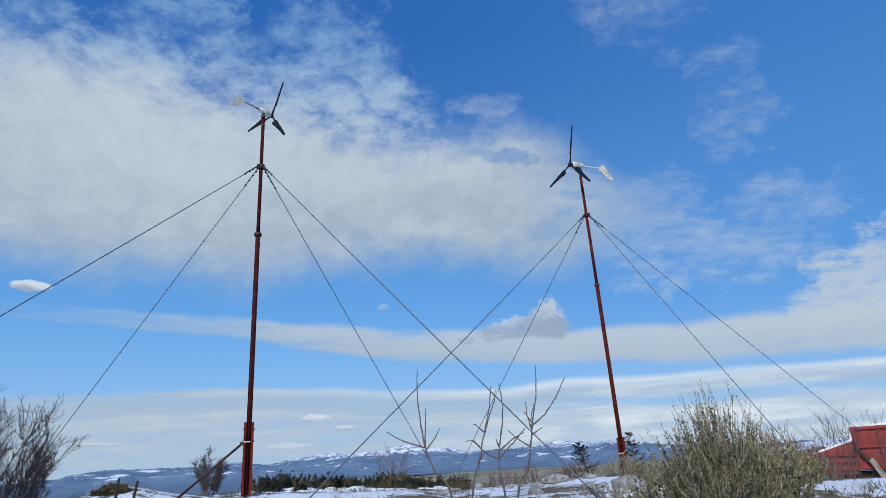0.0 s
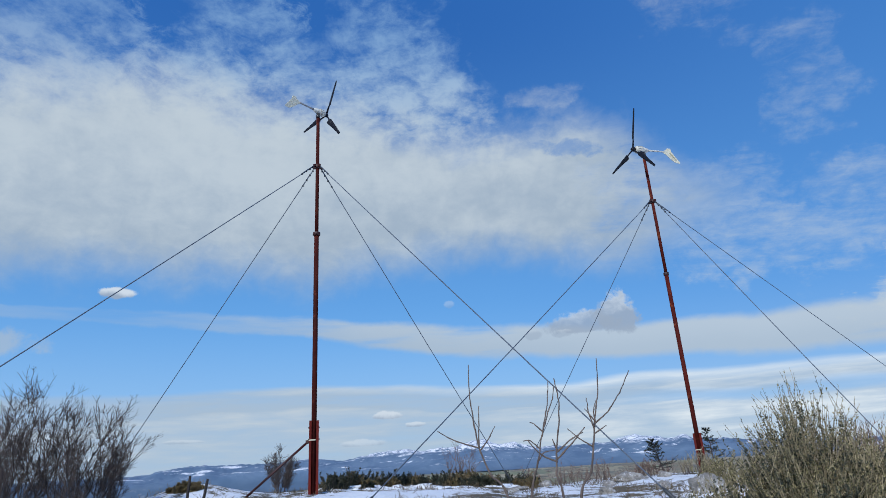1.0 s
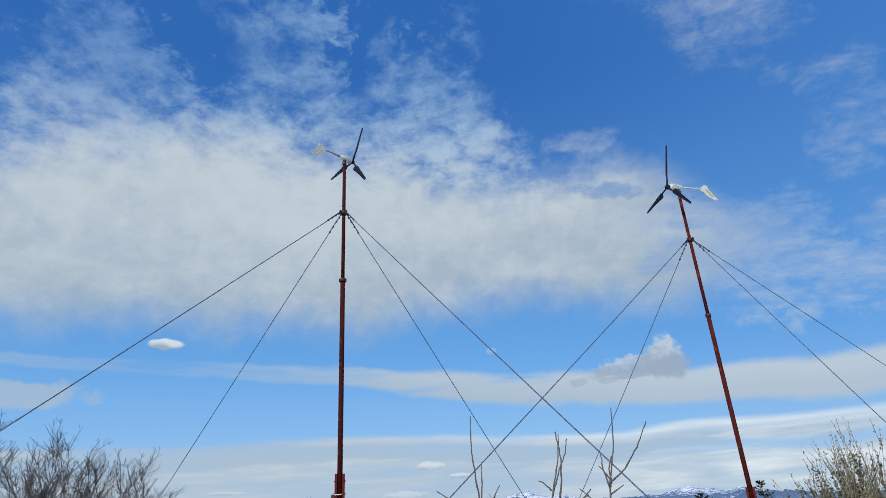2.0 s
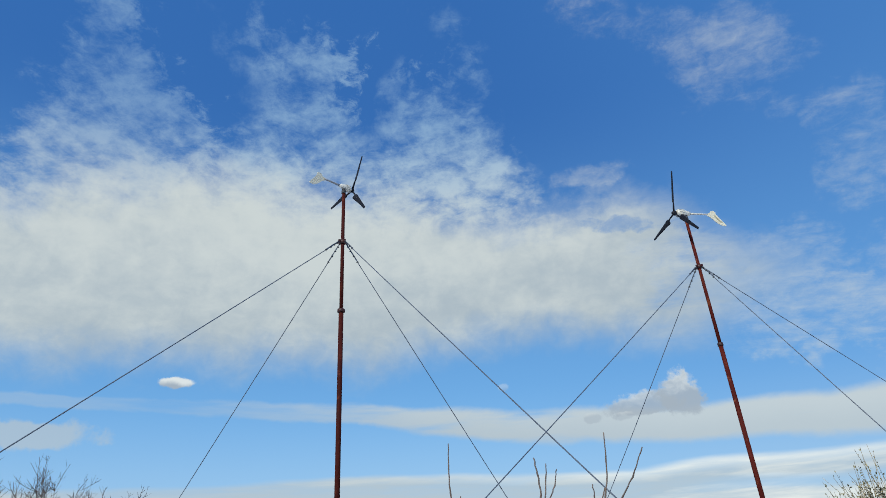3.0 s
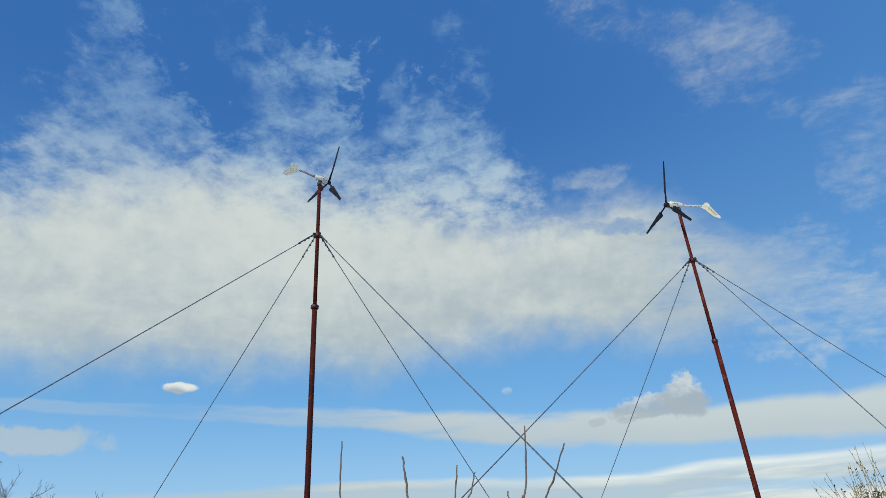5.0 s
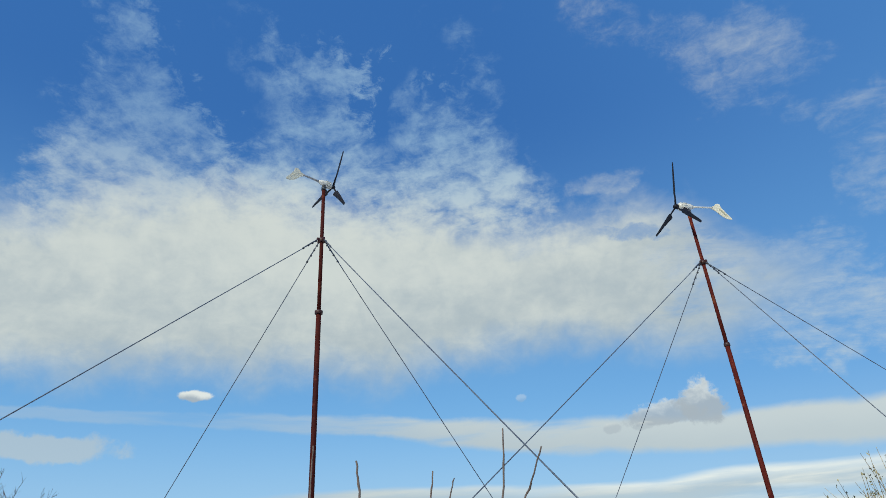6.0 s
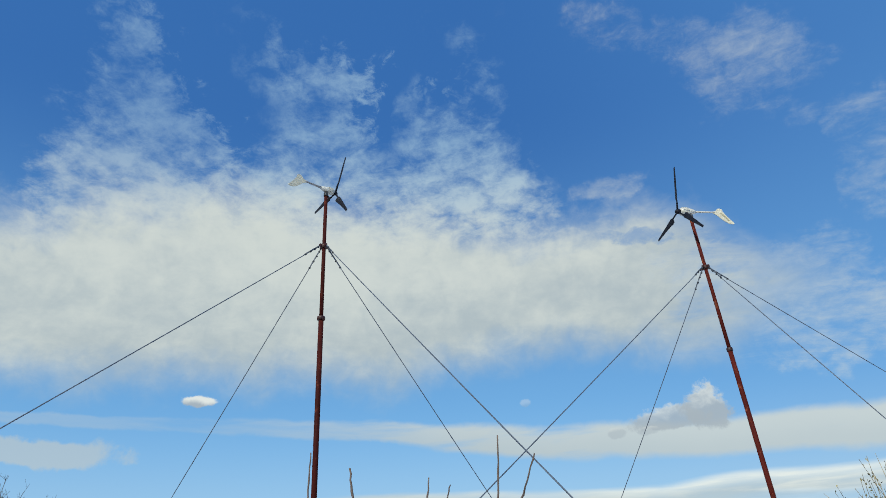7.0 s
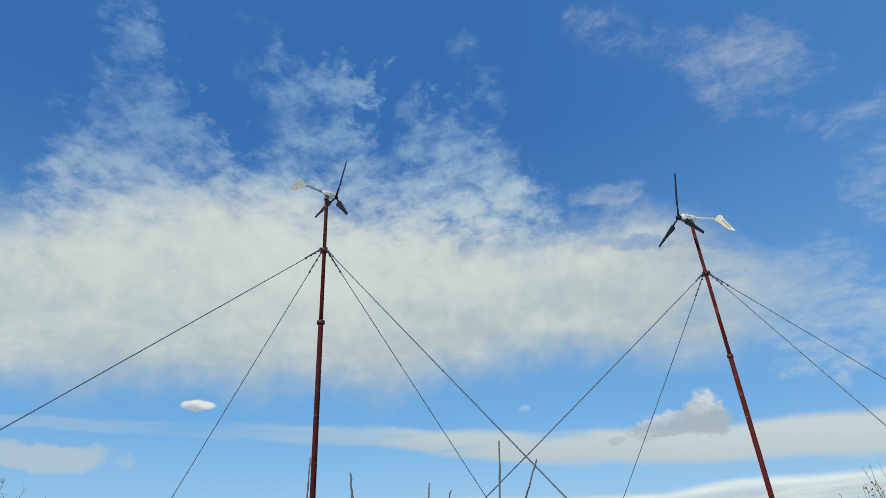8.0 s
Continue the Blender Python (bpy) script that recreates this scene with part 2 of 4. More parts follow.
def by_island(name, colours, rough=0.65, sheen=0.0):
    """Leaves and twigs: each loose piece its own tone."""
    m, tr, b, co = material(name, rough)
    g = tr.nodes.new("ShaderNodeNewGeometry")
    ramp = tr.nodes.new("ShaderNodeValToRGB")
    while len(ramp.color_ramp.elements) < len(colours):
        ramp.color_ramp.elements.new(0.5)
    for i, c in enumerate(colours):
        ramp.color_ramp.elements[i].position = i / (len(colours) - 1)
        ramp.color_ramp.elements[i].color = (*c, 1)
    tr.links.new(g.outputs["Random Per Island"], ramp.inputs[0])
    n = grain(tr, co, 14.0, 3)
    tr.links.new(blend(tr, n.step(0.3, 0.7) * 0.35, ramp.outputs[0], tuple(c * 0.6 for c in colours[0])), b.inputs["Base Color"])
    return m


RED = plain("red oxide paint", (0.075, 0.007, 0.005), (0.14, 0.014, 0.009), 3.0, 0.75, 0.0, 0.15, 0.003, (0.11, 0.035, 0.02), (1, 1, 0.25), 0.2)
RED_MAST = plain("dark red oxide paint", (0.030, 0.0045, 0.0035), (0.062, 0.0085, 0.006), 2.2, 0.75, 0.0, 0.15, 0.003, (0.095, 0.02, 0.011), (1, 1, 0.2), 0.12)
RED_RUST = plain("rusty red oxide paint", (0.055, 0.0065, 0.0045), (0.105, 0.014, 0.009), 2.2, 0.75, 0.0, 0.15, 0.003, (0.17, 0.042, 0.018), (1, 1, 0.2), 0.12)
RED_OLD = plain("old red paint", (0.17, 0.014, 0.008), (0.30, 0.030, 0.018), 2.0, 0.6, 0.0, 0.3, 0.004, (0.20, 0.07, 0.045))
RED_DARK = plain("dark red steel", (0.022, 0.005, 0.005), (0.05, 0.009, 0.007), 4.0, 0.55)
STEEL = plain("dark galvanised steel", (0.05, 0.055, 0.06), (0.10, 0.105, 0.11), 9.0, 0.45, 0.6)
ROPE = plain("galvanised wire rope", (0.06, 0.08, 0.115), (0.12, 0.148, 0.19), 40.0, 0.5, 0.3, gloss=0.4)
WHITE = plain("white painted shell", (0.52, 0.52, 0.46), (0.64, 0.64, 0.58), 5.0, 0.4, 0.0, 0.0)
BOOM = plain("grey painted tube", (0.22, 0.23, 0.24), (0.32, 0.33, 0.34), 8.0, 0.5)
VANE = plain("cream vane", (0.55, 0.53, 0.41), (0.64, 0.62, 0.49), 4.0, 0.5, 0.0, 0.0)
BLADE = plain("black composite blade", (0.008, 0.009, 0.015), (0.016, 0.018, 0.026), 8.0, 0.5, 0.0, 0.1, gloss=0.12)
RUBBER = plain("black rubber", (0.012, 0.012, 0.012), (0.03, 0.028, 0.026), 12.0, 0.85)
CONCRETE = plain("weathered wood", (0.28, 0.24, 0.19), (0.42, 0.38, 0.31), 5.0, 0.85, 0.0, 0.5, 0.01, (0.18, 0.15, 0.12), (1, 1, 0.3))
POST = plain("dark fence wood", (0.010, 0.008, 0.008), (0.028, 0.023, 0.02), 6.0, 0.85, 0.0, 0.4, 0.006, None, (1, 1, 0.2))
BARK = plain("grey brown bark", (0.075, 0.058, 0.05), (0.15, 0.115, 0.097), 12.0, 0.85, 0.0, 0.4, 0.003)
BARK_DARK = plain("dark bark", (0.05, 0.04, 0.036), (0.11, 0.085, 0.075), 12.0, 0.85, 0.0, 0.4, 0.003)
TWIG = by_island("bare twig", [(0.045, 0.033, 0.030), (0.08, 0.058, 0.05), (0.13, 0.10, 0.08)])
TWIG_BLACK = by_island("dark twig", [(0.034, 0.027, 0.028), (0.075, 0.058, 0.054), (0.15, 0.118, 0.102)])
BARK_BLACK = plain("dark wet bark", (0.04, 0.032, 0.031), (0.095, 0.075, 0.068), 12.0, 0.85, 0.0, 0.4, 0.003)
LEAF_PINE = by_island("dark pine needle", [(0.010, 0.016, 0.010), (0.020, 0.028, 0.015), (0.038, 0.045, 0.022)])
TWIG_TAN = by_island("straw twig", [(0.08, 0.066, 0.042), (0.30, 0.245, 0.145), (0.56, 0.475, 0.31), (0.14, 0.115, 0.07)])
TWIG_RED = by_island("reddish twig", [(0.13, 0.075, 0.06), (0.20, 0.12, 0.09), (0.25, 0.16, 0.12)])
LEAF_OLIVE = by_island("olive leaf", [(0.022, 0.025, 0.011), (0.115, 0.115, 0.045), (0.27, 0.24, 0.10), (0.50, 0.44, 0.24)])
LEAF_GREY = by_island("grey green leaf", [(0.03, 0.036, 0.024), (0.05, 0.058, 0.036), (0.10, 0.105, 0.066)])
LEAF_DARK = by_island("dark juniper leaf", [(0.012, 0.018, 0.011), (0.024, 0.031, 0.016), (0.045, 0.048, 0.022)])
LEAF_BROWN = by_island("withered leaf", [(0.10, 0.07, 0.03), (0.17, 0.12, 0.05), (0.12, 0.11, 0.045)])
SNOW = plain("lying snow", (0.74, 0.77, 0.82), (0.84, 0.86, 0.88), 6.0, 0.6, 0.0, 0.5, 0.02)


def ground_material():
    m, tr, b, co = material("snowy hill", 0.8)
    sp = tr.nodes.new("ShaderNodeSeparateXYZ")
    tr.links.new(co, sp.inputs[0])
    x, y, z = (Val(tr, s) for s in sp.outputs)
    far = (x * x + y * y).op("SQRT")
    a, f, g = grain(tr, co, 0.45, 6, 0.6), grain(tr, co, 4.0, 6, 0.65), grain(tr, co, 28.0, 5, 0.6)
    grass = blend(tr, g.step(0.35, 0.65), (0.06, 0.046, 0.026), (0.17, 0.13, 0.07))
    grass = blend(tr, f.step(0.45, 0.65) * 0.7, grass, (0.07, 0.06, 0.035))
    snow = blend(tr, (f * 0.5 + g * 0.5).step(0.35, 0.65), (0.62, 0.66, 0.72), (0.82, 0.84, 0.87))
    bare = (a * 0.5 + f * 0.4 + g * 0.16 - x.step(4, 9) * 0.03).step(0.522, 0.568)
    near = blend(tr, bare, snow, grass)
    # the valley: fields in strips, brown, ochre, dull green, some under thin snow
    v = tr.nodes.new("ShaderNodeTexVoronoi")
    v.inputs["Scale"].default_value = 0.011
    mp = tr.nodes.new("ShaderNodeMapping")
    mp.inputs["Scale"].default_value, mp.inputs["Rotation"].default_value = (1.0, 0.42, 0.0), (0, 0, 0.5)
    tr.links.new(co, mp.inputs[0])
    tr.links.new(mp.outputs[0], v.inputs["Vector"])
    sv = tr.nodes.new("ShaderNodeSeparateColor")
    tr.links.new(v.outputs["Color"], sv.inputs[0])
    c1, c2 = Val(tr, sv.outputs[0]), Val(tr, sv.outputs[1])
    fields = blend(tr, c1, (0.20, 0.155, 0.10), (0.36, 0.31, 0.20))
    fields = blend(tr, c2.step(0.55, 0.75), fields, (0.21, 0.22, 0.12))
    fields = blend(tr, grain(tr, co, 0.009, 6, 0.65).step(0.54, 0.6) * 0.7, fields, (0.10, 0.11, 0.085))
    fields = blend(tr, grain(tr, co, 0.05, 5, 0.6, 0.0, (1.0, 0.3, 1.0)).step(0.55, 0.60) * 0.75, fields, (0.07, 0.075, 0.05))
    fields = blend(tr, grain(tr, co, 0.012, 6, 0.7).step(0.60, 0.68) * 0.5, fields, (0.55, 0.58, 0.62))
    tr.links.new(blend(tr, far.step(60, 260), near, fields), b.inputs["Base Color"])
    relief(tr, b, f * 0.7 + g * 0.3, 0.6, 0.05)
    return m


def mountain_material():
    m, tr, b, co = material("far wooded mountain with painted haze", 0.95)
    sp = tr.nodes.new("ShaderNodeSeparateXYZ")
    tr.links.new(co, sp.inputs[0])
    x, y, z = (Val(tr, s) for s in sp.outputs)
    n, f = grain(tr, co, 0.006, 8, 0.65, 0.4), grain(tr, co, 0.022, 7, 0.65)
    # the air's blue haze is put into the wood's colour, deeper blue lower down
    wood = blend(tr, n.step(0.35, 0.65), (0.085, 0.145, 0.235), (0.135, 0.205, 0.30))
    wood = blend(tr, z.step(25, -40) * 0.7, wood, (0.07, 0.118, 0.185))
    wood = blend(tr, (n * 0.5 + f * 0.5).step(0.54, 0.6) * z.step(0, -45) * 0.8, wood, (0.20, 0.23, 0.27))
    height = (z + (n - 0.5) * 90.0 + (f - 0.5) * 90.0 + x.step(-1800, -700) * 10.0).step(92, 116)
    streaky = grain(tr, co, 0.020, 8, 0.74, 0.8, (1.0, 1.0, 2.0)).step(0.42, 0.53)
    low = grain(tr, co, 0.006, 9, 0.74, 0.6, (1.0, 1.0, 6.0)).step(0.57, 0.62) * z.bump(62, 40, 14)
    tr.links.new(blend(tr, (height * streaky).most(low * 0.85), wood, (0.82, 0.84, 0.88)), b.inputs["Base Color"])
    return m


GROUND, MOUNTAIN = ground_material(), mountain_material()

# ---- mesh building ----


class Shape:
    """Vertices and faces of one mesh."""

    def __init__(self):
        self.v, self.f, self.smooth = [], [], []

    def tube(self, pts, radii, n=8, caps=True, smooth=True):
        pts = [Vector(p) for p in pts]
        base = len(self.v)
        side = None
        for i, p in enumerate(pts):
            way = (pts[min(i + 1, len(pts) - 1)] - pts[max(i - 1, 0)]).normalized()
            if side is None:
                side = way.orthogonal().normalized()
            side = (side - way * side.dot(way)).normalized()
            up = way.cross(side)
            for k in range(n):
                a = 2 * math.pi * k / n
                self.v.append(p + (side * math.cos(a) + up * math.sin(a)) * radii[i])
        for i in range(len(pts) - 1):
            for k in range(n):
                a, b = base + i * n + k, base + i * n + (k + 1) % n
                self.f.append((a, b, b + n, a + n))
                self.smooth.append(smooth)
        if caps:
            self.f.append(tuple(base + k for k in reversed(range(n))))
            self.f.append(tuple(base + (len(pts) - 1) * n + k for k in range(n)))
            self.smooth += [False, False]
        return self

    def box(self, lo, hi, m=None, bevel=0.0):
        b = bmesh.new()
        bmesh.ops.create_cube(b, size=1.0)
        for v in b.verts:
            v.co = Vector((lo[i] + (v.co[i] + 0.5) * (hi[i] - lo[i]) for i in range(3)))
        if bevel:
            bmesh.ops.bevel(b, geom=b.edges[:], offset=bevel, segments=2, affect="EDGES")
        return self.take(b, m)

    def take(self, b, m=None, smooth=False):
        base = len(self.v)
        b.verts.index_update()
        self.v += [(m @ v.co) if m else v.co.copy() for v in b.verts]
        for face in b.faces:
            self.f.append(tuple(base + v.index for v in face.verts))
            self.smooth.append(smooth)
        b.free()
        return self

    def plate(self, outline, thick, m=None):
        """A flat plate in x and z, with thickness along y."""
        base, n = len(self.v), len(outline)
        for s in (-0.5, 0.5):
            for x, z in outline:
                p = Vector((x, s * thick, z))
                self.v.append(m @ p if m else p)
        self.f.append(tuple(base + k for k in range(n)))
        self.f.append(tuple(base + n + k for k in reversed(range(n))))
        for k in range(n):
            a, c = base + k, base + (k + 1) % n
            self.f.append((a, a + n, c + n, c))
        self.smooth += [False] * (n + 2)
        return self

    def leaf(self, p, way, wide, long, rng):
        """A small folded leaf."""
        way = way.normalized()
        side = way.cross(Vector((rng.uniform(-1, 1), rng.uniform(-1, 1), rng.uniform(-0.3, 1)))).normalized() * wide * 0.5
        lift = way.cross(side).normalized() * wide * 0.22
        base = len(self.v)
        self.v += [p, p + way * long * 0.45 + side + lift, p + way * long, p + way * long * 0.45 - side + lift]
        self.f += [(base, base + 1, base + 2), (base, base + 2, base + 3)]
        self.smooth += [False, False]


def part(name, shape, mat, parent=None, label="", m=None):
    me = bpy.data.meshes.new(name)
    me.from_pydata([tuple(v) for v in shape.v], [], shape.f)
    me.polygons.foreach_set("use_smooth", shape.smooth)
    me.materials.append(mat)
    me.update()
    ob = new(name, me)
    if parent:
        ob.parent = parent
    if m is not None:
        ob.matrix_basis = m
    return tagged(ob, label) if label else ob


def thing(name, at, label, category, group="", turn=0.0):
    ob = new(name)
    ob.empty_display_size = 0.2
    ob.matrix_basis = pose(*at, 0, 0, turn)
    return tagged(ob, label, category, group)


def ease(a, b, x):
    t = min(max((x - a) / (b - a), 0.0), 1.0)
    return t * t * (3 - 2 * t)


# ---- ground, valley and mountains ----


def height(x, y):
    x, y = x - 0.0072 * y, y + 0.0073 * x
    r = math.hypot(x, y)
    z = 1.0 * ease(0.5, 9.5, y)
    z += 0.27 * ease(0.5, -4.0, x) * ease(6, 11, y)
    z -= 0.40 * ease(3.5, 8.0, x) * ease(7, 12, y)
    z += 0.30 * math.exp(-((x + 5.78) ** 2 / 0.75 + (y - 11.6) ** 2 / 1.4))
    z += 0.10 * math.exp(-((x - 2.6) ** 2 / 0.5 + (y - 12.6) ** 2 / 0.6))
    z += 1.25 * math.exp(-((x - 16.5) ** 2 / 40 + (y - 29) ** 2 / 30))
    z -= 0.24 * ease(7.5, 10.5, x) * ease(13, 17, y) * ease(25, 21, y)
    z -= 0.055 * max(0.0, min(r, 40) - 14.5) * ease(14.5, 20, r) * (1 - 0.6 * ease(4, 11, x))
    tilt = (0.0211 * x + 0.0068 * y) * min(1.0, 60 / max(r, 0.1))
    z += tilt * (1 - 0.8 * ease(150, 1200, r))
    z -= 24.0 * ease(26, 900, r) ** 0.7
    z -= 42.0 * ease(-0.14, -0.36, x / max(r, 1.0)) * ease(30, 500, r)
    if r < 60:
        z += (noise.fractal(Vector((x * 0.55, y * 0.55, 0.3)), 0.8, 2.1, 6) * 0.075) * (1 if r > 2 else r / 2)
    elif r > 400:
        z += noise.fractal(Vector((x * 0.0016, y * 0.0016, 4.3)), 0.9, 2.0, 4) * 9.0 * ease(400, 1200, r)
    return z


def make_ground():
    s = Shape()
    angles = [radians(-75 + 150 * i / 420) for i in range(421)] + [radians(75 + 210 * i / 70) for i in range(1, 70)]
    radii = [0.3] + [1.0 * 1.035 ** i for i in range(247)]
    n = len(angles)
    s.v.append(Vector((0, 0, height(0, 0))))
    for r in radii:
        for a in angles:
            x, y = r * math.sin(a), r * math.cos(a)
            s.v.append(Vector((x, y, height(x, y))))
    for k in range(n):
        s.f.append((0, 1 + (k + 1) % n, 1 + k))
    for i in range(len(radii) - 1):
        for k in range(n):
            a, b = 1 + i * n + k, 1 + i * n + (k + 1) % n
            s.f.append((a, b, b + n, a + n))
    s.smooth = [True] * len(s.f)
    tagged(part("ground", s, GROUND), "hilltop under patchy snow falling to brown valley fields", "ground", kind="structure")


def make_mountains():
    """Ridges at the valley's end, each a solid range."""
    rng = random.Random(3)
    crest_at = [-80, -45, -31, -30.1, -28.6, -26.8, -23.5, -21.9, -18.5, -15.8, -13.3, -11.9, -10, -8.8, -7.4, -6.4, -4.9, -3.6, -2.4, -0.9, 0.9, 3, 5.1, 6.8, 8, 9.1, 10.1, 12.1, 13, 13.8, 18, 24, 45, 80]
    crest_to = [40, 50, 59, 76, 89, 98, 105, 99, 110, 92, 122, 137, 137, 129, 145, 138, 160, 170, 133, 141, 113, 115, 107, 110, 125, 148, 131, 108, 128, 107, 75, 50, 50, 50]
    s = Shape()
    cols, rows = 1300, 46
    for j in range(rows):
        q = j / (rows - 1)
        d = 3500 + 1050 * q
        up = math.sin(math.pi * min(q / 0.72, 1.0) * 0.5) ** 1.4 if q < 0.72 else 1 - ((q - 0.72) / 0.28) ** 1.5
        for i in range(cols):
            a = -80 + 160 * i / (cols - 1)
            crest = float(np.interp(a, crest_at, crest_to)) - 12
            x, y = d * math.sin(radians(a)), d * math.cos(radians(a))
            z = crest * up
            rough = noise.ridged_multi_fractal(Vector((x * 0.0032, y * 0.0032, 7.7)), 0.9, 2.1, 6, 1.0, 2.0) - 1.1
            z += rough * (6 + 26 * up * (1 - up ** 3)) + noise.fractal(Vector((a * 1.6, q * 3, 1.7)), 0.7, 2.1, 5) * 7 * up
            foot = noise.noise(Vector((a * 0.2, 9.1, q * 2))) * 8
            low = -24 - 44 * ease(-8, -21, a)
            s.v.append(Vector((x, y, low + (z - low + foot) * ease(0.0, 0.22, q) if q < 0.99 else -70)))
    for j in range(rows - 1):
        for i in range(cols - 1):
            a = j * cols + i
            s.f.append((a, a + 1, a + cols + 1, a + cols))
    s.smooth = [True] * len(s.f)
    tagged(part("backdrop", s, MOUNTAIN), "distant wooded mountains with blue haze in their colour, snow on the peaks", "mountains", kind="structure")


make_ground()
make_mountains()

# ---- wind turbines and their masts ----


def lathe(profile, n=20):
    """A body of revolution along +y from (y, radius) pairs."""
    return Shape().tube([(0, y, 0) for y, _ in profile], [r for _, r in profile], n)


def blade_shape(length):
    """A blade along +z: slim root arm, an abrupt shoulder, then a long even taper with a square tip, twisted."""
    s = Shape()
    stations = [(0.04, 0.034, 0.034, 20, 0.0), (0.20, 0.034, 0.028, 20, 0.0), (0.255, 0.040, 0.024, 19, 0.1), (0.275, 0.122, 0.020, 18, 0.20), (0.32, 0.128, 0.018, 16, 0.20),
                (0.45, 0.108, 0.015, 12, 0.16), (0.62, 0.088, 0.012, 8, 0.13), (0.80, 0.070, 0.009, 5, 0.10), (0.97, 0.056, 0.007, 3, 0.08), (1.0, 0.048, 0.004, 3, 0.08)]
    n = 12
    for h, chord, thick, twist, set_back in stations:
        for k in range(n):
            a = 2 * math.pi * k / n
            x, y = math.cos(a) * chord * 0.5 + chord * set_back, math.sin(a) * thick * 0.5 * (1.2 + 0.5 * math.cos(a))
            t = radians(-twist)
            s.v.append(Vector((x * math.cos(t) - y * math.sin(t), x * math.sin(t) + y * math.cos(t), h * length)))
    for i in range(len(stations) - 1):
        for k in range(n):
            a, b = i * n + k, i * n + (k + 1) % n
            s.f.append((a, b, b + n, a + n))
            s.smooth.append(True)
    s.f += [tuple(reversed(range(n))), tuple((len(stations) - 1) * n + k for k in range(n))]
    s.smooth += [False, False]
    return s


AHEAD = 0.255


def make_turbine(at, yaw, tilt, phase, radius, tail, label):
    """The head of a turbine on its mast's top: +y is the way it faces."""
    t = thing("wind_turbine", at, label, "wind turbine", "small wind turbines on masts")
    t.matrix_basis = pose(*at, tilt, 0, -yaw)
    k = radius / 0.95
    part("yaw_bearing", Shape().tube([(0, 0, -0.16), (0, 0, -0.10), (0, 0, -0.10), (0, 0, -0.05)], [0.055 * k, 0.055 * k, 0.04 * k, 0.045 * k], 14), STEEL, t, "dark steel bearing collar")
    part("nacelle", lathe([(-0.15 * k, 0.02), (-0.14 * k, 0.036 * k), (-0.08 * k, 0.058 * k), (0.0, 0.074 * k), (0.10 * k, 0.082 * k), (0.16 * k, 0.082 * k), (0.19 * k, 0.072 * k), (0.205 * k, 0.045 * k)]), WHITE, t, "white rounded generator housing")
    fins = Shape()
    for i in range(10):
        fins.box((0.078 * k, 0.03, -0.004), (0.092 * k, 0.16 * k, 0.004), Matrix.Rotation(radians(36 * i), 4, "Y"))
    part("cooling_fins", fins, WHITE, t)
    hub = part("hub", lathe([(0.205 * k, 0.045 * k), (0.23 * k, 0.055 * k), (0.275 * k, 0.052 * k), (0.30 * k, 0.034 * k), (0.315 * k, 0.01)], 16), BLADE, t, "black hub with nose cone")
    one = blade_shape(radius)
    first = part("blade", one, BLADE, t, "long black tapered blade", pose(0, AHEAD * k, 0, 0, phase, 0))
    for i in (1, 2):
        b = first.copy()
        scene.collection.objects.link(b)
        b.matrix_basis = pose(0, AHEAD * k, 0, 0, phase + 120 * i, 0)
    end = tail
    part("tail_boom", Shape().tube([(0, -0.13 * k, 0.0), (0, -0.24 * k, 0.0), (0, -end + 0.06, 0.0), (0, -end, 0.0)], [0.026, 0.02, 0.018, 0.022], 10), BOOM if yaw < 90 else WHITE, t, "slim tail tube")
    turn = Matrix.Translation((0, -end, 0)) @ Matrix.Rotation(radians(-84 if yaw < 90 else -90), 4, "Z")
    rim = [(-0.03, -0.03), (-0.01, 0.02), (0.05, 0.04), (0.10, 0.088), (0.12, 0.095), (0.18, 0.090), (0.198, 0.07), (0.205, 0.01), (0.28, -0.11), (0.385, -0.25), (0.385, -0.275), (0.36, -0.285), (0.26, -0.265), (0.17, -0.205), (0.04, -0.07)]
    size = k * (1.12 if yaw < 90 else 1.0)
    rim = [(x * size, z * size) for x, z in rim]
    vane = part("tail_vane", Shape().plate(rim, 0.012, turn), VANE, t, "cream swept tail fin")
    if yaw > 90:
        part("stripe", Shape().plate([(0.13 * k, -0.03), (0.17 * k, -0.02), (0.31 * k, -0.20 * k), (0.27 * k, -0.21 * k)], 0.020, turn), plain("khaki mark", (0.34, 0.32, 0.2), (0.42, 0.40, 0.27), 5.0), vane, "olive mark on the fin")
    return t


